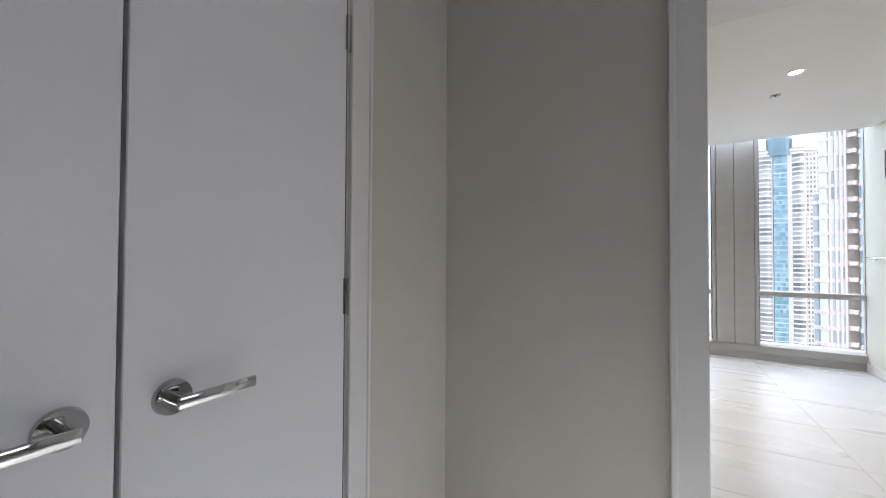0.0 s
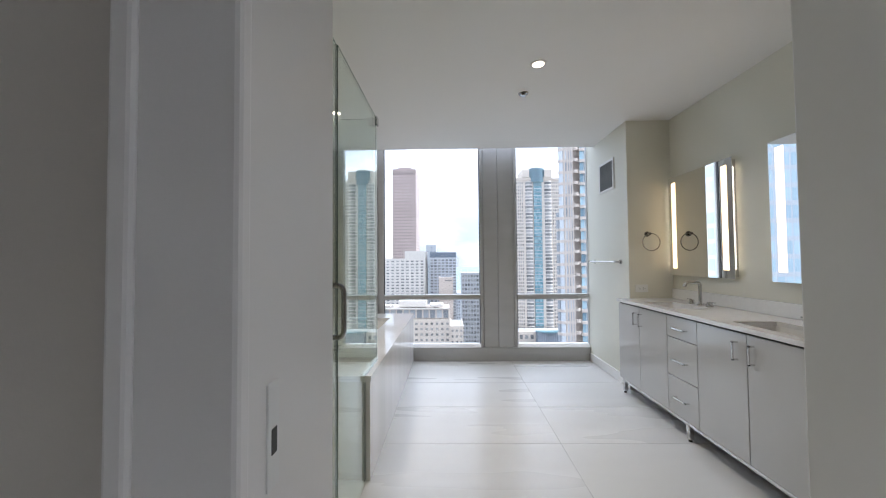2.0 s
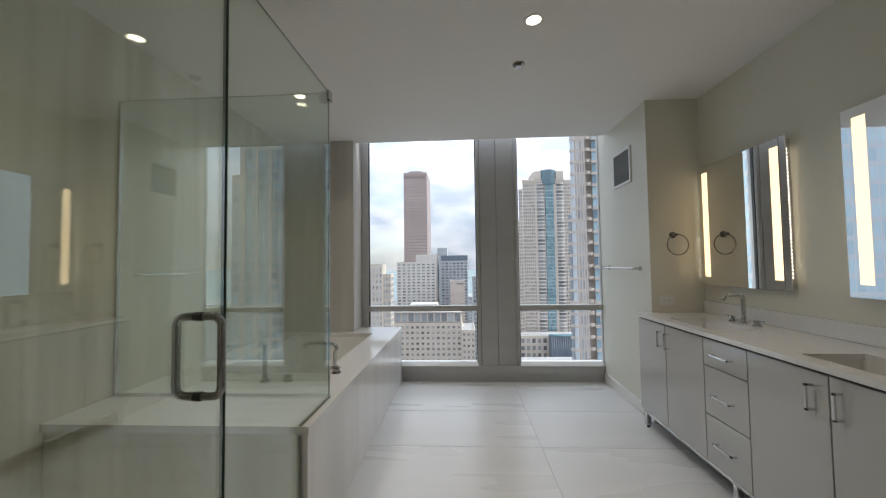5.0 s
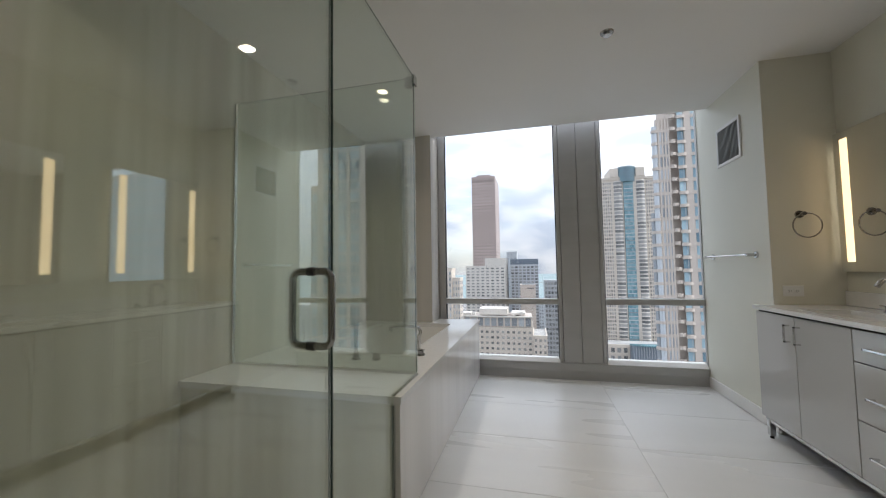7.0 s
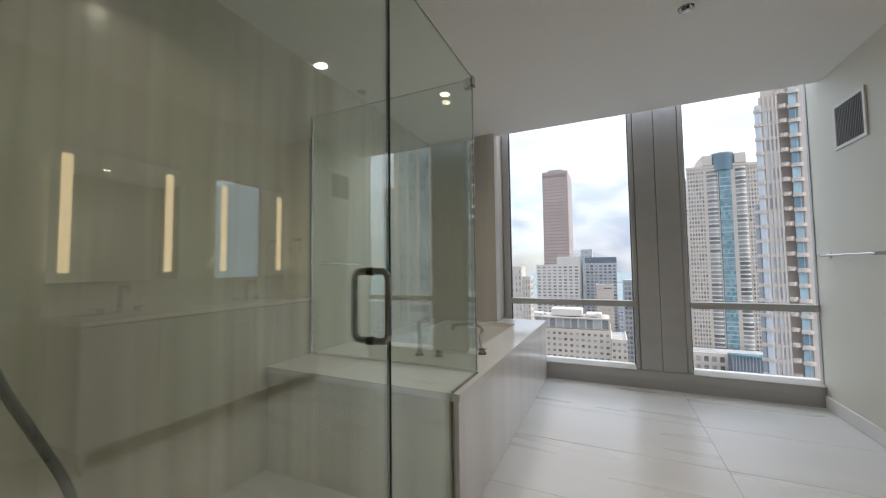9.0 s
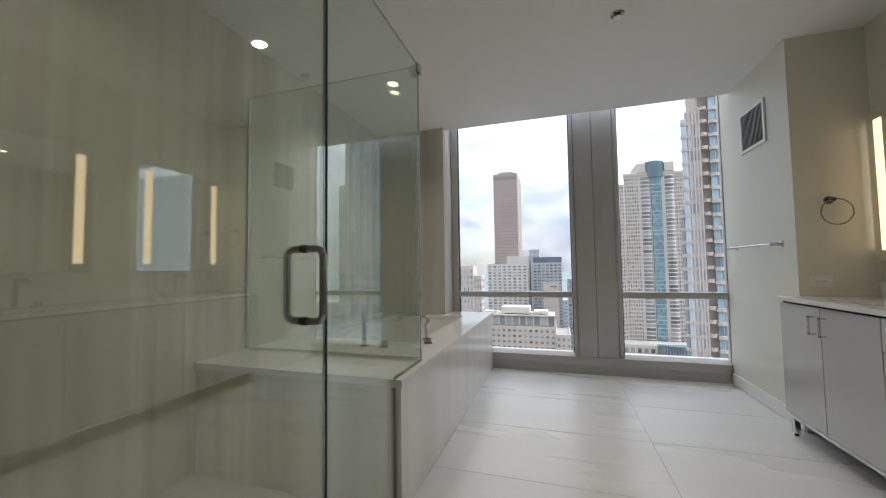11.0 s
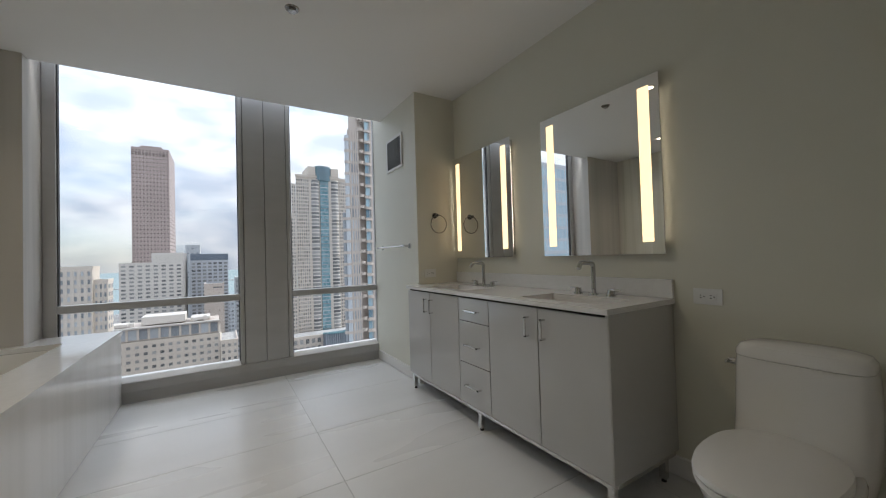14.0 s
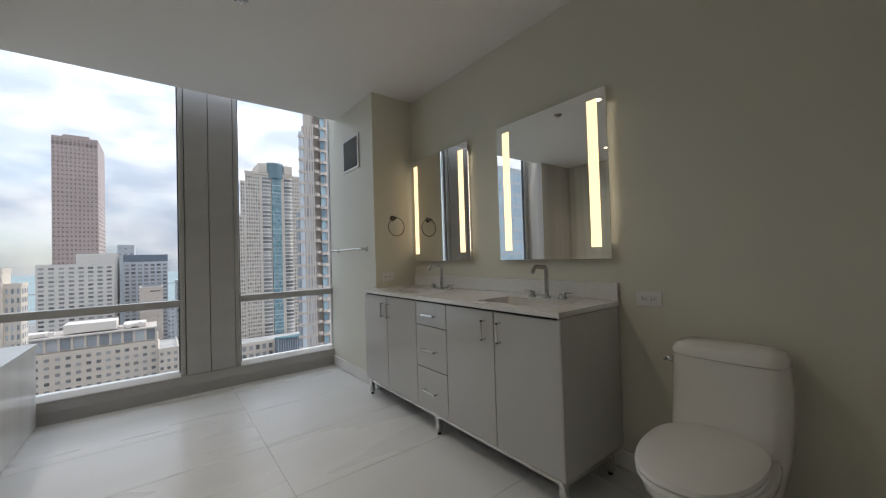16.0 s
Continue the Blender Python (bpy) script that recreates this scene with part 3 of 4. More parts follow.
part("glass_edge", boxes((GX - 0.0045, GX + 0.0045, 3.6405, 3.645, 0.008, DECK - 0.036)), M_GEDGE, screen)
part("glass_edge", boxes((GX - 0.002, GX + 0.002, 3.156, 3.985, GT + 0.0002, GT + 0.0022)), M_GEDGE, screen)
part("channel", boxes((GX - 0.0075, GX + 0.0075, 3.648, 3.985, DECK + 0.0005, DECK + 0.006)), M_CHROME, screen)
screen2 = empty("shower_screen", "clear glass panel between shower bench and bathtub", "shower screen")
pane("glass", boxes((XW + 0.008, GX - T / 2 - 0.002, 3.985, 3.985 + T, DECK + 0.006, GT)), screen2)
part("channel", boxes((XW + 0.002, GX - 0.008, 3.981, 3.999, DECK + 0.0005, DECK + 0.012), (XW + 0.001, XW + 0.012, 3.981, 3.999, DECK + 0.013, GT)), M_NICKEL, screen2, "slim nickel glass channel")
part("glass_edge", boxes((GX - 0.0065, GX - 0.0025, 3.986, 3.994, DECK + 0.012, GT)), M_GEDGE, screen2)
part("glass_edge", boxes((XW + 0.012, GX - 0.008, 3.988, 3.992, GT + 0.0002, GT + 0.0022)), M_GEDGE, screen2)
clip = tagged(part("glass_clip", boxes((GX - 0.048, GX - 0.0055, 3.972, 4.008, GT - 0.050, GT + 0.004), (GX + 0.0055, GX + 0.014, 3.950, 3.996, GT - 0.050, GT + 0.004), bevel=0.002), M_CHROME), "chrome corner clip joining two glass panels", "glass clip")

shower = empty("hand_shower_set", "chrome shower valve with grey metal hose on slab wall", "shower")
bm = cyl(bmesh.new(), (0.42, 2.290, 1.10), (0.42, 2.302, 1.10), 0.075, 0.073, 28)
cyl(bm, (0.42, 2.30, 1.10), (0.42, 2.345, 1.10), 0.022, 0.020, 18)
part("valve", bm, M_CHROME, shower, "", True)
bm = cyl(bmesh.new(), (0.62, 2.291, 1.62), (0.62, 2.335, 1.62), 0.012, n=12)
cyl(bm, (0.62, 2.291, 1.02), (0.62, 2.335, 1.02), 0.012, n=12)
cyl(bm, (0.62, 2.335, 0.97), (0.62, 2.335, 1.70), 0.010, n=14)
part("slide_bar", bm, M_CHROME, shower, "", True)
bm = cyl(bmesh.new(), (0.62, 2.34, 1.56), (0.62, 2.362, 1.66), 0.012, 0.013, 14)
cyl(bm, (0.62, 2.345, 1.655), (0.62, 2.365, 1.645), 0.045, 0.048, 20)
part("head", bm, M_CHROME, shower, "", True)
knots = [Vector(p) for p in ((0.62, 2.335, 1.50), (0.625, 2.345, 1.32), (0.632, 2.362, 1.15), (0.64, 2.40, 0.98), (0.636, 2.462, 0.83), (0.62, 2.52, 0.69), (0.60, 2.545, 0.54),
                             (0.56, 2.53, 0.42), (0.51, 2.46, 0.37), (0.46, 2.385, 0.44), (0.43, 2.335, 0.62), (0.42, 2.312, 0.85), (0.42, 2.312, 1.02))]
pts = []
for k in range(len(knots) - 1):
    p0, p1, p2, p3 = knots[max(k - 1, 0)], knots[k], knots[k + 1], knots[min(k + 2, len(knots) - 1)]
    for u in (0.0, 0.25, 0.5, 0.75):
        pts.append(0.5 * (2 * p1 + (p2 - p0) * u + (2 * p0 - 5 * p1 + 4 * p2 - p3) * u * u + (3 * p1 - p0 - 3 * p2 + p3) * u ** 3))
part("hose", tube(bmesh.new(), pts, 0.0085, 10), M_GREY_HOSE, shower, "grey flexible metal hose", True)


# ---- vanity ----
VX, VY0, VY1, VZ0, VZ1 = 3.040, 3.205, 5.064, 0.130, 0.832
van = empty("vanity_cabinet", "long grey lacquered double vanity on metal legs", "vanity")
# carcass is near-black so its colour gives the shade in the seams
part("carcass", boxes((VX + 0.0185, VX + 0.030, VY0 + 0.003, VY1, VZ0, VZ1 - 0.001), (VX + 0.031, XE - 0.012, VY0 + 0.003, VY1, VZ0, VZ0 + 0.016), (VX + 0.031, XE - 0.012, VY1 - 0.016, VY1, VZ0 + 0.017, VZ1 - 0.001)), M_SHADE, van)
part("side_panel", boxes((VX + 0.002, XE - 0.011, VY0 - 0.016, VY0 + 0.002, VZ0, VZ1 - 0.002), bevel=0.001), M_LACQ, van)
part("base_frame", boxes((VX + 0.006, VX + 0.030, VY0, VY1 - 0.03, VZ0 - 0.022, VZ0 - 0.001), (VX + 0.03, XE - 0.03, VY0 - 0.012, VY0 + 0.012, VZ0 - 0.022, VZ0 - 0.001), bevel=0.002), M_NICKEL, van)


def bar_pull(parent, a, b, out):
    """A square U-shaped bar pull between two points, standing out along out."""
    a, b, o = Vector(a), Vector(b), Vector(out)
    bm = bmesh.new()
    for p, q in ((a, a + o), (b, b + o), (a + o, b + o)):
        lo = [min(p[k], q[k]) - 0.0048 for k in range(3)]
        hi = [max(p[k], q[k]) + 0.0048 for k in range(3)]
        box(bm, lo[0], hi[0], lo[1], hi[1], lo[2], hi[2], bevel=0.0012)
    part("handle", bm, M_NICKEL, parent, "brushed nickel bar pull")


def front(name, y0, y1, z0, z1, pull):
    d = part(name, boxes((VX, VX + 0.018, y0 + 0.0028, y1 - 0.0028, z0 + 0.0028, z1 - 0.0028), bevel=0.0012), M_LACQ, van)
    bar_pull(d, *pull, (-0.026, 0, 0))


def upright(y):
    return (VX - 0.002, y, 0.672), (VX - 0.002, y, 0.768)


def level(z):
    return (VX - 0.002, 4.075, z), (VX - 0.002, 4.205, z)


ZT = VZ1 - 0.010
front("cabinet_door", 4.693, VY1, VZ0, ZT, upright(4.740))
front("cabinet_door", 4.303, 4.693, VZ0, ZT, upright(4.652))
front("drawer", 3.980, 4.303, 0.669, ZT, level(0.742))
front("drawer", 3.980, 4.303, 0.398, 0.669, level(0.520))
front("drawer", 3.980, 4.303, VZ0, 0.398, level(0.262))
front("cabinet_door", 3.586, 3.980, VZ0, ZT, upright(3.650))
front("cabinet_door", VY0 - 0.014, 3.586, VZ0, ZT, upright(3.540))
for y in (VY0 + 0.012, 4.110, 5.015):
    for x in (VX + 0.025, XE - 0.10):
        leg = part("leg", boxes((x - 0.016, x + 0.016, y - 0.016, y + 0.016, 0.016, VZ0 - 0.001), bevel=0.002), M_NICKEL, van)
        part("foot", cyl(bmesh.new(), (x, y, 0.0), (x, y, 0.018), 0.012, 0.010, 14), M_BLACK, leg, "black levelling foot", True)

SINKS = ((3.290, 3.770), (4.305, 4.775))
SX0, SX1 = 3.105, 3.365
top = empty("countertop", "white quartz vanity top with a low splashback", "countertop")
part("slab", slab((VX - 0.016, SX0, SX1, XE - 0.002), (VY0 - 0.022, SINKS[0][0], SINKS[0][1], SINKS[1][0], SINKS[1][1], VY1 + 0.002), {(1, 1), (1, 3)}, 0.833, 0.858), M_QUARTZ, top)
part("splashback", boxes((XE - 0.020, XE - 0.002, VY0 - 0.020, VY1 + 0.001, 0.859, 0.950), bevel=0.0015), M_QUARTZ, top)
for y0, y1 in SINKS:
    cx, cy, hx, hy = (SX0 + SX1) / 2, (y0 + y1) / 2, (SX1 - SX0) / 2, (y1 - y0) / 2
    bm = loft(bmesh.new(), [rrect(cx, cy, hx + 0.012, hy + 0.012, 0.02, 0.822), rrect(cx, cy, hx + 0.012, hy + 0.012, 0.02, 0.8325), rrect(cx, cy, hx + 0.002, hy + 0.002, 0.02, 0.8325),
                            rrect(cx, cy, hx - 0.006, hy - 0.006, 0.03, 0.79), rrect(cx, cy, hx - 0.018, hy - 0.02, 0.05, 0.722), rrect(cx, cy, hx - 0.05, hy - 0.06, 0.05, 0.708), rrect(cx, cy, 0.02, 0.02, 0.018, 0.703)], False, True)
    s = tagged(part("sink", bm, M_SINK, None, "", True), "rectangular white undermount sink basin", "sink", "vanity sinks")
    part("drain", cyl(bmesh.new(), (cx, cy, 0.7035), (cx, cy, 0.7075), 0.021, 0.019, 22), M_CHROME, s, "", True)


def faucet(y):
    z = 0.858
    f = empty("faucet", "chrome widespread faucet with angular gooseneck spout", "faucet", "", "vanity faucets")
    x = 3.445
    bm = cyl(bmesh.new(), (x, y, z), (x, y, z + 0.010), 0.026, 0.024, 24)
    pts = [(x, y, z + 0.008), (x, y, z + 0.150)] + arc((x - 0.022, y, z + 0.155), (1, 0, 0), (0, 0, 1), 0.022, 0, 80, 7) + [(x - 0.090, y, z + 0.181)] + \
        arc((x - 0.092, y, z + 0.161), (0, 0, 1), (-1, 0, 0), 0.020, 0, 55, 6) + [(x - 0.126, y, z + 0.148)]
    tube(bm, pts, 0.0125, 16)
    part("spout", bm, M_CHROME, f, "", True)
    for s in (-1, 1):
        yy = y + s * 0.104
        bm = cyl(bmesh.new(), (x, yy, z), (x, yy, z + 0.008), 0.025, 0.024, 24)
        cyl(bm, (x, yy, z + 0.007), (x, yy, z + 0.034), 0.019, 0.018, 20)
        h = part("tap", bm, M_CHROME, f, "", True)
        part("lever", boxes((x - 0.006, x + 0.006, min(yy, yy + s * 0.056), max(yy, yy + s * 0.056), z + 0.030, z + 0.038), bevel=0.003, seg=2), M_CHROME, h, smooth=True)


for y0, y1 in SINKS:
    faucet((y0 + y1) / 2 + (0.018 if y0 < 4 else -0.005))


def lit_mirror(y0, y1):
    z0, z1, x = 1.076, 1.973, 3.518
    m = empty("lighted_mirror", "frameless wall mirror with two warm vertical light strips", "mirror", "", "vanity mirrors")
    part("glass", boxes((x, x + 0.006, y0, y1, z0, z1), bevel=0.0012), M_MIRROR, m)
    part("back_box", boxes((x + 0.0065, XE - 0.0005, y0 + 0.018, y1 - 0.018, z0 + 0.018, z1 - 0.018)), M_NICKEL, m)
    for a in (y0 + 0.050, y1 - 0.108):
        part("light_strip", boxes((x - 0.0012, x - 0.0002, a, a + 0.058, z0 + 0.062, z1 - 0.050)), M_STRIP, m, "glowing frosted light strip")
    for a in (y0 + 0.0166, y1 - 0.0176):
        bm = bmesh.new()
        for k in range(34):
            zz = z0 + 0.08 + k * (z1 - z0 - 0.16) / 33
            box(bm, x + 0.016, x + 0.024, a, a + 0.0010, zz - 0.006, zz + 0.006)
        part("edge_leds", bm, M_EDGE_LED, m, "row of small warm lights along the side")


lit_mirror(3.197, 3.967)
lit_mirror(4.270, 5.043)


# ---- wall fittings ----
def outlet(m):
    """A horizontal duplex outlet, facing -y in its own axes."""
    o = empty("outlet", "white horizontal duplex outlet plate on the wall", "outlet", "", "outlets")
    p = part("plate", boxes((-0.058, 0.058, -0.006, 0.0, -0.036, 0.036), bevel=0.002, seg=2), M_PLATE, o)
    for s in (-0.020, 0.020):
        part("socket", boxes((s - 0.0165, s + 0.0165, -0.0080, -0.0055, -0.0145, 0.0145), bevel=0.002), M_PLATE, o)
        part("slots", boxes((s - 0.009, s - 0.002, -0.0086, -0.0076, 0.0040, 0.0070), (s - 0.009, s - 0.002, -0.0086, -0.0076, -0.0070, -0.0040), (s + 0.005, s + 0.010, -0.0086, -0.0076, -0.0025, 0.0025)), M_SLOT, p)
    o.matrix_basis = m
    return o


outlet(pose(3.262, YP - 0.0005, 0.950))
outlet(pose(XE - 0.0005, 3.043, 0.878, 0, 0, -90))

bar = empty("towel_bar", "slim chrome towel bar on the pier wall", "towel bar")
part("rail", cyl(bmesh.new(), (XP - 0.062, 5.205, 1.200), (XP - 0.062, 5.885, 1.200), 0.008, n=16), M_CHROME, bar, "", True)
for y in (5.225, 5.865):
    bm = cyl(bmesh.new(), (XP, y, 1.200), (XP - 0.010, y, 1.200), 0.024, 0.022, 22)
    cyl(bm, (XP - 0.009, y, 1.200), (XP - 0.072, y, 1.200), 0.011, n=16)
    part("post", bm, M_CHROME, bar, "", True)
ring = empty("towel_ring", "round chrome towel ring on the wall", "towel ring")
bm = cyl(bmesh.new(), (3.325, YP, 1.462), (3.325, YP - 0.010, 1.462), 0.026, 0.024, 24)
cyl(bm, (3.325, YP - 0.009, 1.462), (3.325, YP - 0.052, 1.462), 0.013, n=18)
part("post", bm, M_CHROME_DARK, ring, "", True)
c = Vector((3.342, YP - 0.042, 1.384))
part("ring", tube(bmesh.new(), [c + 0.080 * Vector((math.cos(2 * math.pi * k / 40), 0, math.sin(2 * math.pi * k / 40))) for k in range(40)], 0.0042, 10, True), M_CHROME_DARK, ring, "", True)

M_SLATS = pbr("grey_slat", (0.16, 0.16, 0.155), (0.20, 0.20, 0.19), 0.5)
vent = empty("wall_vent", "square white-framed air vent with grey upright slats", "vent")
V0, V1, W0, W1 = 5.330, 5.690, 1.952, 2.277
# black sheet in place of the shaded duct behind the slats
part("backing", boxes((XP - 0.003, XP - 0.0005, V0 + 0.02, V1 - 0.02, W0 + 0.02, W1 - 0.02)), M_SHADE, vent)
part("frame", boxes((XP - 0.012, XP, V0, V0 + 0.024, W0, W1), (XP - 0.012, XP, V1 - 0.024, V1, W0, W1), (XP - 0.012, XP, V0 + 0.024, V1 - 0.024, W0, W0 + 0.024), (XP - 0.012, XP, V0 + 0.024, V1 - 0.024, W1 - 0.024, W1), bevel=0.002), M_TRIM, vent)
first = None
for k in range(17):
    y = V0 + 0.034 + k * (V1 - V0 - 0.068) / 16
    if first is None:
        first = part("slat", boxes((-0.008, 0.0, -0.0035, 0.0035, W0 + 0.025, W1 - 0.025)), M_SLATS, vent)
        s = first
    else:
        s = new("slat", first.data)
        s.parent = vent
    s.location = (XP - 0.003, y, 0)


def downlight(x, y):
    d = empty("downlight", "round recessed ceiling downlight, switched on", "ceiling light", "", "downlights")
    n, z = 32, ZC
    rim = [[(x + r * math.cos(2 * math.pi * k / n), y + r * math.sin(2 * math.pi * k / n), zz) for k in range(n)] for r, zz in ((0.058, z - 0.0005), (0.056, z - 0.005), (0.040, z - 0.005), (0.036, z - 0.001))]
    part("trim_ring", loft(bmesh.new(), rim, False, False), M_TRIM, d, "", True)
    part("lens", cyl(bmesh.new(), (x, y, z - 0.0035), (x, y, z - 0.001), 0.0385, n=n), M_CAN, d, "glowing warm lens")


for x, y in CANS:
    downlight(x, y)
spr = empty("sprinkler", "small chrome fire sprinkler on the ceiling", "sprinkler")
bm = cyl(bmesh.new(), (2.055, 4.455, ZC), (2.055, 4.455, ZC - 0.008), 0.040, 0.034, 26)
part("escutcheon", bm, M_CHROME_DARK, spr, "", True)
bm = cyl(bmesh.new(), (2.055, 4.455, ZC - 0.005), (2.055, 4.455, ZC - 0.018), 0.012, n=14)
cyl(bm, (2.055, 4.455, ZC - 0.018), (2.055, 4.455, ZC - 0.021), 0.021, n=18)
part("head", bm, M_NICKEL, spr, "", True)


# ---- toilet ----
def oval(cx, cy, ax_front, ax_back, ay, z, n=40, p=2.3):
    pts = []
    for k in range(n):
        t = 2 * math.pi * k / n
        c, s = math.cos(t), math.sin(t)
        rx = ax_front if c < 0 else ax_back
        pts.append((cx + rx * math.copysign(abs(c) ** (2 / p), c), cy + ay * math.copysign(abs(s) ** (2 / p), s), z))
    return pts


toilet = empty("toilet", "white one-piece ceramic toilet with closed lid", "toilet")
TY = 2.714
bm = loft(bmesh.new(), [oval(3.30, TY, 0.22, 0.20, 0.105, 0.0), oval(3.30, TY, 0.215, 0.20, 0.10, 0.05), oval(3.28, TY, 0.22, 0.20, 0.105, 0.16), oval(3.25, TY, 0.29, 0.21, 0.145, 0.27),
                        oval(3.22, TY, 0.345, 0.22, 0.175, 0.345), oval(3.21, TY, 0.352, 0.22, 0.182, 0.385), oval(3.21, TY, 0.345, 0.22, 0.178, 0.393)])
part("bowl", bm, M_CERAM, toilet, "", True)
bm = loft(bmesh.new(), [oval(3.40, TY, 0.20, 0.140, 0.138, 0.16, p=2.6), oval(3.41, TY, 0.19, 0.135, 0.166, 0.28, p=2.8), oval(3.425, TY, 0.155, 0.128, 0.183, 0.38, p=3.0), oval(3.440, TY, 0.118, 0.115, 0.185, 0.46, p=3.3),
                        oval(3.450, TY, 0.098, 0.105, 0.186, 0.56, p=3.6), oval(3.452, TY, 0.092, 0.102, 0.183, 0.64, p=3.8), oval(3.452, TY, 0.090, 0.101, 0.180, 0.681, p=3.8)])
part("tank", bm, M_CERAM, toilet, "", True)
bm = loft(bmesh.new(), [oval(3.452, TY, 0.091, 0.101, 0.180, 0.6825, p=3.8), oval(3.451, TY, 0.093, 0.104, 0.182, 0.686, p=3.8), oval(3.451, TY, 0.092, 0.104, 0.180, 0.708, p=3.6), oval(3.452, TY, 0.084, 0.098, 0.168, 0.726, p=3.3), oval(3.454, TY, 0.060, 0.075, 0.135, 0.736, p=3.0), oval(3.455, TY, 0.02, 0.03, 0.055, 0.740, p=2.5)])
part("tank_lid", bm, M_CERAM, toilet, "", True)
bm = loft(bmesh.new(), [oval(3.145, TY, 0.300, 0.20, 0.162, 0.395), oval(3.145, TY, 0.306, 0.20, 0.169, 0.402), oval(3.145, TY, 0.304, 0.20, 0.168, 0.414), oval(3.145, TY, 0.298, 0.19, 0.163, 0.416)])
part("seat", bm, M_SEAT, toilet, "", True)
bm = loft(bmesh.new(), [oval(3.145, TY, 0.302, 0.195, 0.166, 0.4185), oval(3.145, TY, 0.308, 0.20, 0.171, 0.424), oval(3.145, TY, 0.304, 0.195, 0.168, 0.436), oval(3.145, TY, 0.270, 0.17, 0.140, 0.447), oval(3.145, TY, 0.15, 0.10, 0.08, 0.451)])
part("seat_lid", bm, M_SEAT, toilet, "", True)
bm = cyl(bmesh.new(), (3.405, TY + 0.176, 0.650), (3.405, TY + 0.200, 0.650), 0.014, 0.012, 16)
box(bm, 3.372, 3.412, TY + 0.196, TY + 0.204, 0.643, 0.657, bevel=0.003)
part("flush_lever", bm, M_CHROME, toilet, "chrome flush lever", True)


# ---- city outside ----
GZ = -95.0
M_ASPH = pbr("asphalt", (0.055, 0.055, 0.058), (0.075, 0.075, 0.078), 0.85, scale=(0.2, 0.2, 0.2), fine=0.1)
M_BLOCK = pbr("city_ground", (0.16, 0.155, 0.15), (0.24, 0.235, 0.225), 0.9, scale=(0.03, 0.03, 0.03), fine=0.2)
M_WATER = pbr("lake_water", (0.20, 0.255, 0.262), (0.25, 0.30, 0.305), 0.9, scale=(0.004, 0.02, 1), spec=0.1)
M_ROOF = pbr("roof_gravel", (0.40, 0.40, 0.39), (0.28, 0.28, 0.275), 0.9, scale=(0.15, 0.15, 0.15), fine=0.15)
M_CREAM = pbr("cream_precast", (0.47, 0.41, 0.36), (0.42, 0.365, 0.32), 0.7, scale=(0.05, 0.05, 0.3), fine=0.05)
M_CREAM2 = pbr("pale_limestone", (0.54, 0.485, 0.42), (0.485, 0.435, 0.38), 0.7, scale=(0.05, 0.05, 0.3), fine=0.05)
M_WHITEC = pbr("white_concrete", (0.56, 0.53, 0.49), (0.50, 0.475, 0.44), 0.75, scale=(0.05, 0.05, 0.2), fine=0.05)
M_BROWN = pbr("brown_granite", (0.36, 0.29, 0.27), (0.31, 0.25, 0.23), 0.5, scale=(0.03, 0.03, 0.1), fine=0.06)
M_SLATE = pbr("slate_panel", (0.12, 0.15, 0.19), (0.15, 0.18, 0.22), 0.5, scale=(0.05, 0.05, 0.3), fine=0.05)
M_GREYC = pbr("grey_concrete", (0.40, 0.42, 0.44), (0.36, 0.38, 0.40), 0.7, scale=(0.05, 0.05, 0.2), fine=0.05)


M_PALEG = pbr("pale_grey_grid", (0.46, 0.48, 0.51), (0.42, 0.44, 0.47), 0.6, scale=(0.05, 0.05, 0.3))


def far_glass(name, c1, c2, rough=0.12):
    m = pbr(name, c1, c2, rough, scale=(0.3, 0.3, 0.3), spec=0.45)
    nt = m.node_tree
    b = nt.nodes["Principled BSDF"]
    geo = nt.nodes.new("ShaderNodeNewGeometry")
    info = nt.nodes.new("ShaderNodeObjectInfo")
    add = nt.nodes.new("ShaderNodeMath")
    add.operation = "ADD"
    links(nt, geo.outputs["Random Per Island"], add.inputs[0])
    links(nt, info.outputs["Random"], add.inputs[1])
    fr = nt.nodes.new("ShaderNodeMath")
    fr.operation = "FRACT"
    links(nt, add.outputs[0], fr.inputs[0])
    r = nt.nodes.new("ShaderNodeValToRGB")
    r.color_ramp.elements[0].color, r.color_ramp.elements[1].color = (*c1, 1), (*c2, 1)
    links(nt, fr.outputs[0], r.inputs[0])
    links(nt, r.outputs[0], b.inputs["Base Color"])
    return m


G_BLUE = far_glass("blue_green_glass", (0.10, 0.21, 0.25), (0.24, 0.38, 0.42))
G_DARK = far_glass("dark_window_glass", (0.10, 0.105, 0.11), (0.34, 0.34, 0.34))
G_GREY = far_glass("grey_window_glass", (0.20, 0.22, 0.24), (0.46, 0.49, 0.52))
G_SKY = far_glass("pale_blue_glass", (0.10, 0.17, 0.22), (0.34, 0.47, 0.53))
G_BROWN = far_glass("bronze_window_glass", (0.13, 0.105, 0.097), (0.23, 0.185, 0.17))
G_MIST = far_glass("misty_blue_glass", (0.34, 0.45, 0.52), (0.44, 0.55, 0.62))
PANES = {}


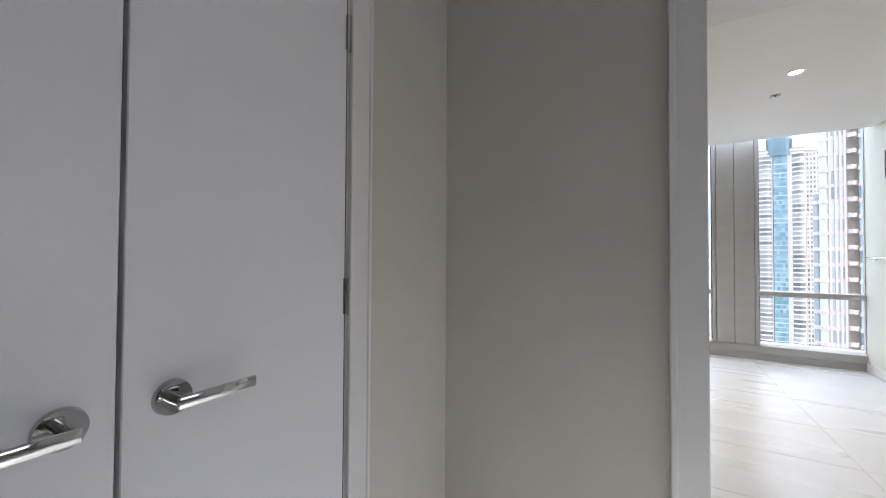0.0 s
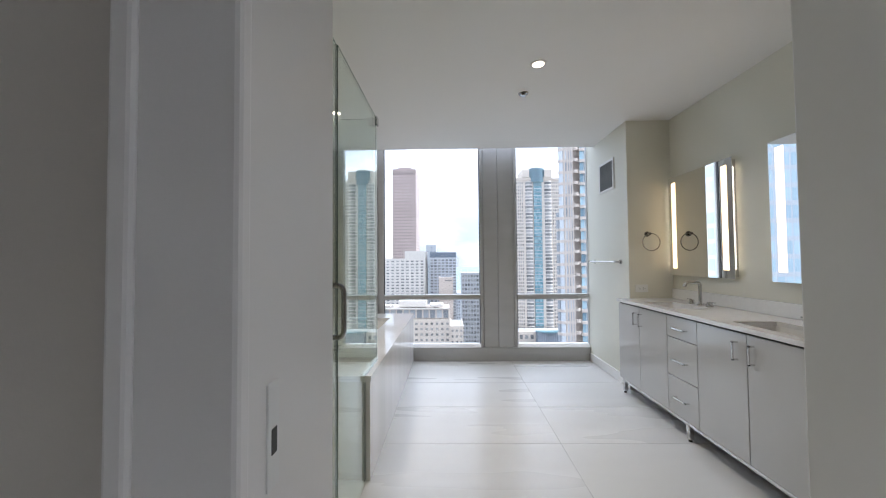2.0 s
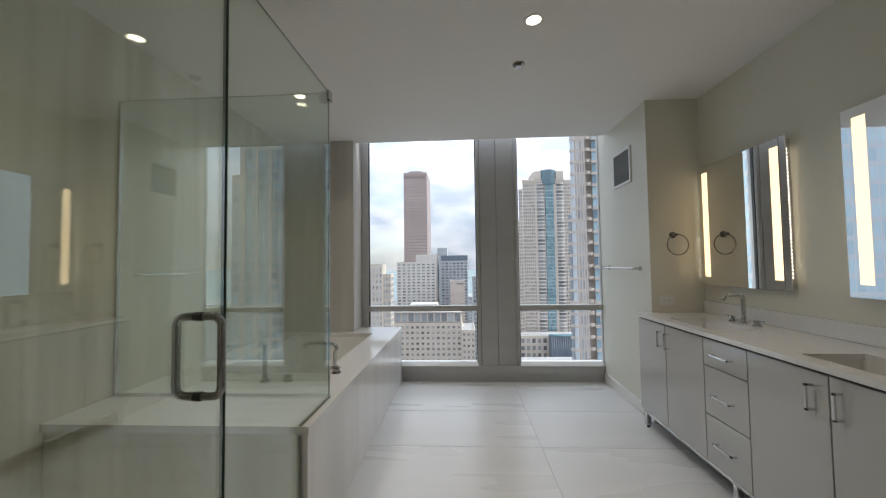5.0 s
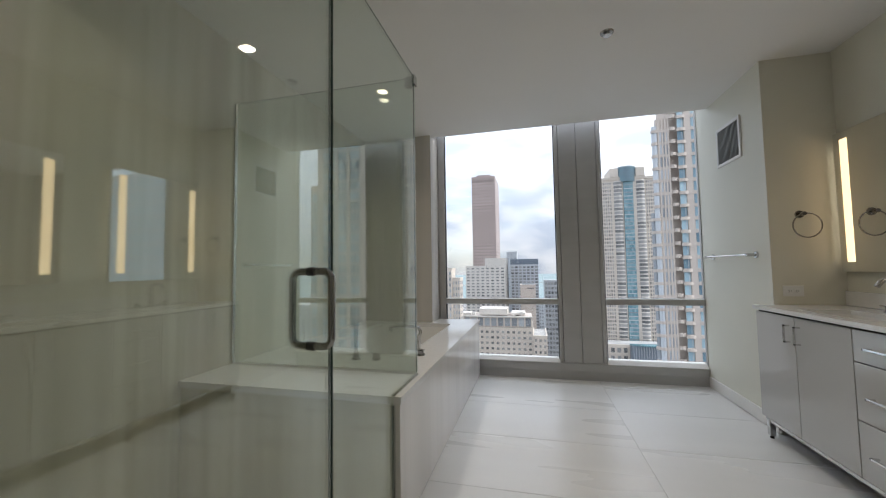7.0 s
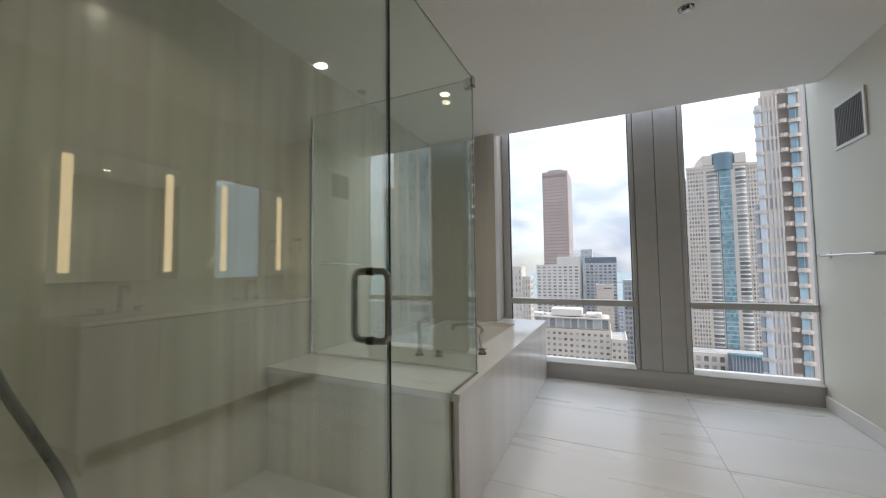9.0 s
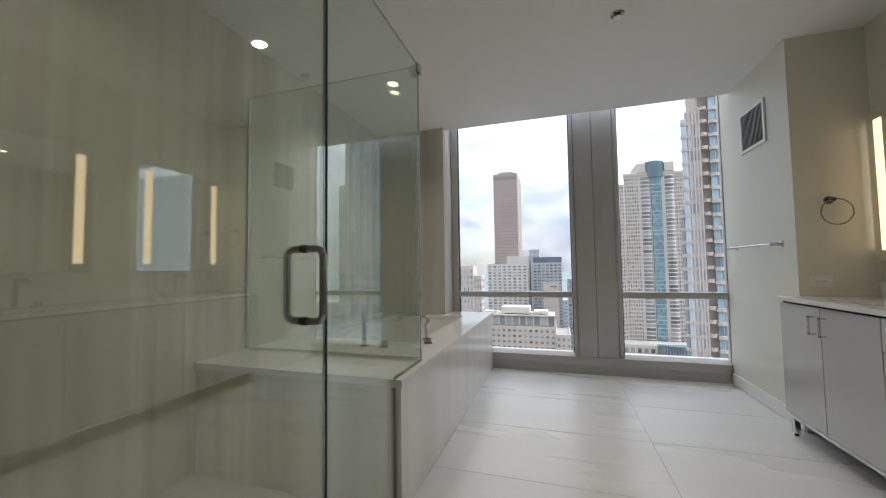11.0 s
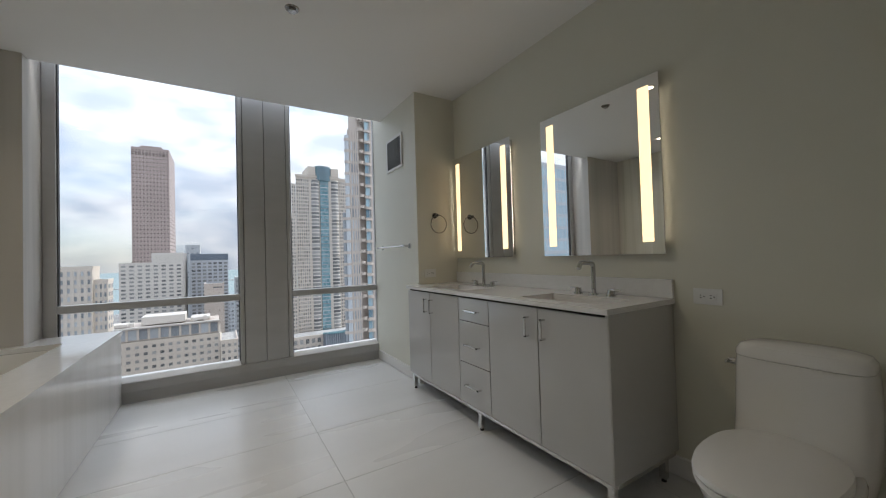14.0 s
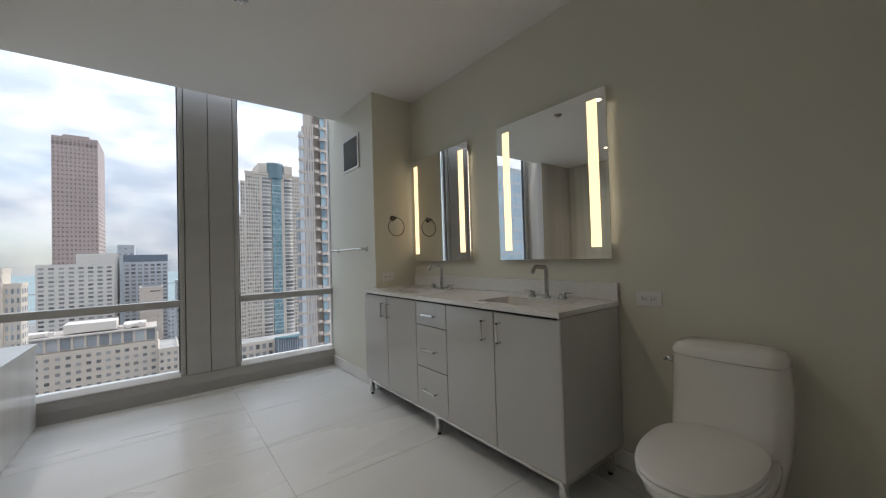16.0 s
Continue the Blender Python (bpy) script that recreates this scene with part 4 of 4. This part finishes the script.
def windows(b, glass, cells, limit):
    """Window panes at (x, y, z, half width, height, turn): the first ones single, the rest joined."""
    n = 0
    rest = bmesh.new()
    for x, y, z, hw, h, turn in cells:
        if n < limit:
            key = (round(hw, 2), round(h, 2), glass.name)
            if key not in PANES:
                bm = boxes((-hw, hw, -0.06, 0.06, 0, h))
                me = bpy.data.meshes.new("window")
                bm.to_mesh(me)
                bm.free()
                me.materials.append(glass)
                PANES[key] = me
            w = new("window", PANES[key])
            w.parent = b
            w.matrix_basis = pose(x, y, z, 0, 0, turn)
        else:
            m = pose(x, y, z, 0, 0, turn)
            vs = [rest.verts.new(m @ Vector(p)) for p in ((-hw, -0.06, 0), (hw, -0.06, 0), (hw, -0.06, h), (-hw, -0.06, h))]
            rest.faces.new(vs)
        n += 1
    if rest.verts:
        tagged(part("window_field", rest, glass, b), kind="stuff")
    else:
        rest.free()


def face_cells(x0, x1, y, z0, z1, nx, floor_h, wide, high, turn=0, base=(0, 0)):
    """Grid of panes on a wall from x0 to x1 in the plane y, turned about base."""
    out, nz = [], int((z1 - z0) / floor_h)
    step = (x1 - x0) / nx
    m = pose(base[0], base[1], 0, 0, 0, turn)
    for j in range(nz):
        z = z1 - (j + 1) * floor_h + floor_h * (1 - high) / 2
        for i in range(nx):
            p = m @ Vector((x0 + (i + 0.5) * step, y - 0.02, z))
            out.append((p.x, p.y, z, step * wide / 2, floor_h * high, turn))
    return out


def relief(bm, x0, x1, y, z0, z1, nx, floor_h, wide, high, deep=0.35):
    """Piers and floor bands standing proud of the panes, so that the windows lie back in the wall."""
    step, nz = (x1 - x0) / nx, int((z1 - z0) / floor_h)
    pier = step * (1 - wide)
    for i in range(nx + 1):
        x = x0 + i * step
        box(bm, max(x0, x - pier / 2), min(x1, x + pier / 2), y - deep, y + 0.01, z0, z1)
    for j in range(nz + 1):
        z = z1 - j * floor_h
        box(bm, x0, x1, y - deep * 0.8, y + 0.01, z - floor_h * (1 - high) / 2, min(z1, z + floor_h * (1 - high) / 2))


def prism(bm, x0, x1, y0, y1, skew, z0, z1):
    """An upright body whose west side slants in towards the back."""
    return loft(bm, [[(x0, y0, z), (x1, y0, z), (x1, y1, z), (x0 + skew, y1, z)] for z in (z0, z1)])


def block(label, wall, glass, x0, x1, y0, y1, z1, nx, floor_h, wide, high, zlow, limit=120, side=0, side_n=0, roof=M_ROOF, deep=0.35, name="office_building"):
    """A plain building: body, roof, relief and panes on the front, and on one side (1 east, -1 west)."""
    b = empty(name, label, "building")
    part("wall", boxes((x0, x1, y0, y1, GZ, z1)), wall, b)
    part("roof", boxes((x0 + 0.4, x1 - 0.4, y0 + 0.4, y1 - 0.4, z1 + 0.01, z1 + 0.25)), roof, b)
    part("parapet", boxes((x0 - 0.1, x1 + 0.1, y0 - 0.1, y0 + 0.4, z1 + 0.005, z1 + 0.9), (x0 - 0.1, x0 + 0.4, y0 + 0.4, y1, z1 + 0.005, z1 + 0.9), (x1 - 0.4, x1 + 0.1, y0 + 0.4, y1, z1 + 0.005, z1 + 0.9)), wall, b)
    bm = bmesh.new()
    relief(bm, x0, x1, y0, zlow, z1, nx, floor_h, wide, high, deep)
    part("facade_grid", bm, wall, b)
    cells = face_cells(x0, x1, y0, zlow, z1, nx, floor_h, wide, high)
    windows(b, glass, cells, limit)
    if side:
        xs = x1 if side > 0 else x0
        cells = face_cells(0, y1 - y0, 0, zlow, z1, side_n, floor_h, wide, high, 90 if side > 0 else -90, (xs, y0 if side > 0 else y1))
        windows(b, glass, cells, 0)
    return b


setting("ground", boxes((-4000, 4000, 20, 960, GZ - 1, GZ)), M_BLOCK, "grey city ground far below", "ground")
setting("water", boxes((-9000, 9000, 960.5, 9000, GZ - 1.2, GZ - 0.6)), M_WATER, "wide blue-green lake reaching the horizon", "water")
setting("road", boxes((8, 22, 60, 900, GZ + 0.01, GZ + 0.06)), M_ASPH, "dark asphalt street far below", "road")

tagged(part("breakwater", boxes((-900, -60, 1960, 1985, GZ - 0.7, GZ + 3), (-20, 700, 2320, 2345, GZ - 0.7, GZ + 3)), M_ROOF), "pale breakwater lying far out in the lake", "breakwater", kind="structure")
brown = block("tall brown granite tower with a flat top", M_BROWN, G_BROWN, -75.0, -44.0, 480, 536, 122, 11, 4.1, 0.42, 0.36, -5, 250, 1, 14, deep=0.12, name="skyscraper")
part("crown", boxes((-68, -50, 482, 534, 123.0, 125.4)), M_BROWN, brown)
bm = bmesh.new()
for k in range(11):
    box(bm, -74.9 + k * 2.82, -72.8 + k * 2.82, 479.80, 480.02, 114.6, 118.4)
part("louvre", bm, G_BROWN, brown, "dark louvred plant storey")
b = block("white concrete slab hotel with a blank penthouse block", M_WHITEC, G_DARK, -43.4, -16.6, 250, 285, 1.6, 8, 2.05, 0.56, 0.48, -50, 250, 0, deep=0.2)
part("penthouse", boxes((-30.4, -16.4, 252, 280, 1.7, 7.6)), M_WHITEC, b)
b = block("slate-topped office block with a pale window grid", M_PALEG, G_DARK, -14.0, 5.5, 270, 300, 2.2, 7, 2.15, 0.66, 0.55, -50, 200, name="office_building")
part("crown", boxes((-14.1, 5.6, 269.8, 300, 3.2, 7.0)), M_SLATE, b, "blue-grey slate crown")
block("plain grey tower behind the office block", M_GREYC, G_GREY, -21.0, -12.0, 335, 350, 14.5, 3, 3.6, 0.4, 0.3, -20, 40)
b = block("narrow tan stone building with a dark flat roof", M_CREAM, G_DARK, -6.1, 2.9, 232, 250, -10.6, 2, 9.0, 0.05, 0.08, -60, 20)
part("slit", boxes((-2.2, 2.0, 231.6, 231.66, -12.1, -11.5)), G_DARK, b)
block("grey glass and concrete block beside the street", M_GREYC, G_DARK, 10.5, 32, 305, 340, -10.5, 9, 3.6, 0.7, 0.55, -80, 120)
b = block("long cream stone hotel with punched windows", M_CREAM2, G_DARK, -42, 0.8, 190, 214, -30.2, 16, 2.78, 0.5, 0.42, -70, 280, deep=0.25)
part("top_storey", boxes((-41, 0.4, 191.5, 212, -29.3, -24.4)), M_CREAM, b)
part("cornice", boxes((-41.6, 0.9, 190.4, 191.49, -24.3, -23.7)), M_WHITEC, b)
bm = bmesh.new()
for k in range(13):
    x = -41 + k * 41.4 / 12
    box(bm, x - 0.35, x + 0.35, 190.9, 191.49, -29.2, -24.31)
part("pilaster", bm, M_CREAM2, b)
windows(b, G_GREY, [(-41 + (k + 0.5) * 41.4 / 12, 191.44, -28.8, 1.3, 4.1, 0) for k in range(12)], 12)
bm = boxes((-26.6, -11.9, 195, 206, -23.6, -20.4), (-10, -3, 196, 206, -23.6, -22.4), (-37, -31, 194, 200, -23.6, -22.5), (-5.2, -4.0, 193, 195, -23.6, -21.6), (-9.0, -7.6, 192.5, 194, -23.6, -22.2), (-30.0, -28.6, 193, 195, -23.6, -22.2))
part("roof_plant", bm, M_WHITEC, b, "white rooftop plant boxes")
block("lower cream stone wing with punched windows", M_CREAM2, G_DARK, 1.0, 7.6, 188, 212, -33.4, 3, 2.9, 0.46, 0.42, -70, 60)
block("cream stepped apartment tower with bay windows", M_CREAM2, G_GREY, -70, -29.0, 140, 147, 0.4, 30, 2.3, 0.45, 0.55, -45, 100)
block("lower step of a cream apartment tower", M_CREAM2, G_GREY, -28.9, -26.0, 141, 147, -3.4, 3, 2.3, 0.5, 0.55, -45, 60, 1, 3)
block("low grey rooftops beyond the street", M_GREYC, G_DARK, 6.5, 30, 420, 470, -38, 8, 3.6, 0.6, 0.5, -90, 60)

# pale tower with a blue glass spine between two bowed balcony stacks
b = empty("apartment_tower", "pale stone tower with a blue glass spine and bowed crown", "building", at=(0.6, 0, 0))
YM, FM, ZM = 245.0, 2.3, 53.4
bm = boxes((62.3, 69.0, YM, YM + 30, GZ, 56.0), (69.1, 74.4, YM + 0.4, YM + 28, GZ, 55.6))
prism(bm, 39.4, 41.9, YM + 0.5, YM + 10, 2.0, GZ, 50)
prism(bm, 42.0, 56.7, YM, YM + 30, 6.0, GZ, 56.0)
part("wall", bm, M_CREAM2, b)
part("low_wing", boxes((31.0, 41.2, YM - 2.2, YM - 0.1, GZ, 29)), M_CREAM2, b)
part("block", boxes((49.4, 54.0, YM - 0.9, YM + 18, 56.1, 61.6)), M_CREAM2, b)
part("block", boxes((64.1, 68.9, YM - 0.9, YM + 18, 56.1, 61.4)), M_CREAM2, b)
part("cornice", boxes((41.7, 56.7, YM - 0.5, YM - 0.01, 54.6, 56.05), (62.3, 69.2, YM - 0.5, YM - 0.01, 54.6, 56.05), (69.3, 74.6, YM - 0.1, YM + 0.39, 54.2, 55.65)), M_CREAM2, b)


def bow(x0, x1, y, deep, z0, z1, n=8):
    """Two rings of a shallow bow between x0 and x1, standing out from y."""
    xs = [x0 + (x1 - x0) * j / n for j in range(n + 1)]
    front = [(x, y - deep * (1 - (2 * (x - x0) / (x1 - x0) - 1) ** 2) - 0.05) for x in xs]
    ring = front + [(x1, y + 0.02), (x0, y + 0.02)]
    return [[(px, py, z) for px, py in ring] for z in (z0, z1)]


part("glass_crown", loft(bmesh.new(), bow(54.1, 64.0, YM + 0.5, 2.4, 53.0, 62.0)), G_BLUE, b, "bowed blue-green glass crown")
bm = bmesh.new()
for k in range(21):
    u = -1 + k / 10
    x = 59.05 + 4.9 * u
    box(bm, x - 0.10, x + 0.10, YM + 0.35 - 2.4 * (1 - u * u), YM + 0.52 - 2.4 * (1 - u * u), 53.2, 61.6)
part("crown_fin", bm, M_SLATE, b)
part("crown_rim", loft(bmesh.new(), bow(53.9, 64.2, YM + 0.5, 2.6, 62.05, 62.6)), M_GREYC, b)
part("glass_spine", boxes((56.8, 62.2, YM - 0.4, YM + 20, GZ, 52.9)), G_BLUE, b, "blue-green curtain wall glass")
bm, cells = bmesh.new(), []
for k in range(46):
    z = ZM - k * FM
    box(bm, 56.8, 62.2, YM - 0.62, YM - 0.41, z - 0.5, z)
    for i in range(5):
        cells.append((57.35 + i * 1.08, YM - 0.44, z - FM + 0.05, 0.48, FM - 0.6, 0))
part("spandrel", bm, G_GREY, b)
windows(b, G_BLUE, cells, 60)
for x0, x1 in ((50.0, 56.2), (62.8, 68.8)):
    bm, glass = bmesh.new(), bmesh.new()
    for k in range(45):
        z = ZM - k * FM
        loft(bm, bow(x0 + 1.2, x1, YM, 1.3, z - 0.40, z + 0.25))
        loft(glass, bow(x0 + 1.3, x1 - 0.1, YM, 0.9, z - FM + 0.26, z - 0.41))
    part("balcony", bm, M_WHITEC, b)
    part("bay_glass", glass, G_DARK, b)
cells = face_cells(42.2, 50.0, YM, -50, 53.5, 6, FM, 0.6, 0.6) + face_cells(39.5, 41.9, YM + 0.5, -50, 49, 2, FM, 0.5, 0.58) + face_cells(69.3, 74.3, YM + 0.4, -50, 53.5, 4, FM, 0.6, 0.6) + face_cells(31.2, 41.0, YM - 2.2, -50, 28, 8, FM, 0.6, 0.6)
windows(b, G_DARK, cells, 180)
bm = bmesh.new()
relief(bm, 42.2, 50.0, YM, -50, 53.5, 6, FM, 0.6, 0.6, 0.22)
relief(bm, 69.3, 74.3, YM + 0.4, -50, 53.5, 4, FM, 0.6, 0.6, 0.22)
relief(bm, 31.2, 41.0, YM - 2.2, -50, 28, 8, FM, 0.6, 0.6, 0.22)
part("facade_grid", bm, M_CREAM2, b)
b = block("pale stone podium at the foot of a tower", M_CREAM2, G_DARK, 26, 92, 226, 242, -44.0, 20, 4.4, 0.6, 0.6, -80, 60, roof=M_ROOF)
part("pavilion", boxes((53, 68, 220, 225.8, GZ, -42.6)), M_SLATE, b, "dark glazed pavilion")
part("pavilion_roof", loft(bmesh.new(), bow(52, 69, 222, 4.0, -42.5, -41.6)), G_BLUE, b, "bowed green metal roof")
bm = bmesh.new()
for k in range(12):
    box(bm, 53.4 + k * 1.28, 53.7 + k * 1.28, 219.8, 219.98, -50, -43.0)
part("glazing_bar", bm, M_GREYC, b)
block("low grey shop block along the street", M_PALEG, G_SKY, 20, 92, 196, 212, -52.5, 18, 5.0, 0.75, 0.5, -80, 60, roof=M_ROOF)

# near cream tower: rounded end stack, punched windows, recessed balconies, wide glazed bays
b = empty("apartment_tower", "cream stone apartment tower with wide blue glazed bays", "building", at=(0.4, 0, 0))
YT, FH, ZB, NF = 108.5, 3.38, 84.2, 39
bm = boxes((37.21, 42.0, YT + 1.8, YT + 3, GZ, 92), (67.2, 70.0, YT + 0.5, YT + 18, GZ, 29.3))
prism(bm, 33.9, 37.2, YT, YT + 9, 3.2, GZ, 40)
prism(bm, 34.6, 37.2, YT + 0.8, YT + 6, 2.2, 40.1, 92)
prism(bm, 39.21, 67.1, YT, YT + 22, 8.5, GZ, 92)
part("wall", bm, M_CREAM, b)
part("end_bay_core", loft(bmesh.new(), bow(33.2, 34.7, YT + 0.4, 0.6, GZ, 38.2)), G_GREY, b)
part("end_bay_core", loft(bmesh.new(), bow(32.5, 33.8, YT + 1.2, 0.5, GZ, 15.0)), G_GREY, b)
bands, slats = bmesh.new(), bmesh.new()
for k in range(NF):
    z = ZB - k * FH
    # stone courses run across the front and swell at the bays
    box(bands, 39.25, 67.2, YT - 0.22, YT + 0.01, z - 0.42, z + 0.42)
    loft(bands, bow(42.0, 46.0, YT - 0.2, 0.35, z - 0.5, z + 0.30))
    loft(bands, bow(39.0, 41.2, YT - 0.2, 0.45, z - 0.5, z + 0.30))
    if z < 39:
        box(bands, 34.5, 37.2, YT - 0.2, YT + 0.01, z - 0.40, z + 0.30)
        loft(bands, bow(33.0, 34.9, YT + 0.4, 0.85, z - 0.45, z + 0.35))
    if z < 14:
        loft(bands, bow(32.3, 33.9, YT + 1.2, 0.75, z - 0.45, z + 0.35))
    loft(slats, bow(36.9, 39.3, YT + 0.6, 0.9, z - 0.15, z + 0.75))
    if z < 29:
        box(bands, 67.15, 70.1, YT + 0.3, YT + 0.51, z - 0.42, z + 0.42)
part("stone_course", bands, M_CREAM, b)
part("balcony", slats, M_CREAM, b)
part("balcony_recess", boxes((37.25, 39.15, YT + 1.70, YT + 1.79, -60, 92)), M_CREAM, b)
bm = bmesh.new()
for x in (34.72, 35.62, 36.36, 37.05):
    box(bm, x - 0.19, x + 0.19, YT - 0.24, YT + 0.01, -60, 40)
for x0, x1 in ((40.75, 42.35), (45.45, 47.9), (51.2, 53.7), (57.0, 58.2), (61.3, 62.4), (65.3, 67.1)):
    box(bm, x0, x1, YT - 0.26, YT + 0.01, -60, 92)
    box(bm, x0 + 0.1, x1 - 0.1, YT - 0.32, YT - 0.25, -60, 92)
part("pier", bm, M_CREAM, b)
cells, bars = [], bmesh.new()
for k in range(NF):
    z = ZB - (k + 1) * FH + 0.43
    h = FH - 0.88
    for x0, x1 in ((42.4, 45.4), (48.0, 51.1), (53.8, 56.9), (58.3, 61.2), (62.5, 65.2)):
        m = x0 + (x1 - x0) * 0.30
        cells.append(((x0 + m) / 2, YT - 0.03, z, (m - x0) / 2 - 0.05, h, 0))
        cells.append(((m + x1) / 2, YT - 0.03, z, (x1 - m) / 2 - 0.05, h, 0))
        box(bars, m - 0.05, m + 0.05, YT - 0.16, YT - 0.02, z, z + h)
        if x0 > 47:
            box(bars, x0, x1, YT - 0.15, YT - 0.03, z + h * 0.68, z + h * 0.72)
    cells.append((39.95, YT - 0.03, z, 0.70, h, 0))
    box(bars, 40.28, 40.36, YT - 0.16, YT - 0.02, z, z + h)
    if z < 27:
        cells.append((68.6, YT + 0.46, z, 0.9, h, 0))
near_first = sorted(cells, key=lambda c: abs(c[2] - 5) + 2 * abs(c[0] - 44))
windows(b, G_SKY, near_first, 300)
part("glazing_bar", bars, M_WHITEC, b)
windows(b, G_GREY, [(x, YT - 0.03, ZB - (k + 1) * FH + 0.42, 0.24, FH - 0.8, 0) for k in range(14, NF) for x in (35.17, 35.99, 36.70)], 75)
block("blue glass office tower with thin floor bands", M_PALEG, G_MIST, -112, -58, 80, 100, 28, 30, 3.8, 0.86, 0.74, -60, 120, 1, 8, deep=0.12, name="office_tower")
block("distant low grey block near the lake", M_GREYC, G_DARK, 120, 175, 210, 240, -22, 14, 3.6, 0.6, 0.5, -80, 40)


# ---- floor tiles, last ----
def tiles():
    w, d, g = 1.21, 0.605, 0.0035
    meshes = {}
    for i in range(-2, 3):
        for j in range(-10, 5):
            x0, x1 = 2.19 + (i - 1) * w, 2.19 + i * w
            y0, y1 = 4.685 + (j - 1) * d, 4.685 + j * d
            x0, x1, y1 = max(x0, XW - 0.2), min(x1, 4.0), min(y1, YN + 0.006)
            if x1 - x0 < 0.05 or y1 - y0 < 0.05:
                continue
            key = (round(x1 - x0, 3), round(y1 - y0, 3))
            if key not in meshes:
                bm = boxes((g / 2, key[0] - g / 2, g / 2, key[1] - g / 2, -0.010, 0.0), bevel=0.0012)
                me = bpy.data.meshes.new("tile")
                bmesh.ops.recalc_face_normals(bm, faces=bm.faces)
                bm.to_mesh(me)
                bm.free()
                me.materials.append(M_TILE)
                meshes[key] = me
            t = new("tile", meshes[key])
            t.parent = floor
            t.location = (x0, y0, 0)


tiles()
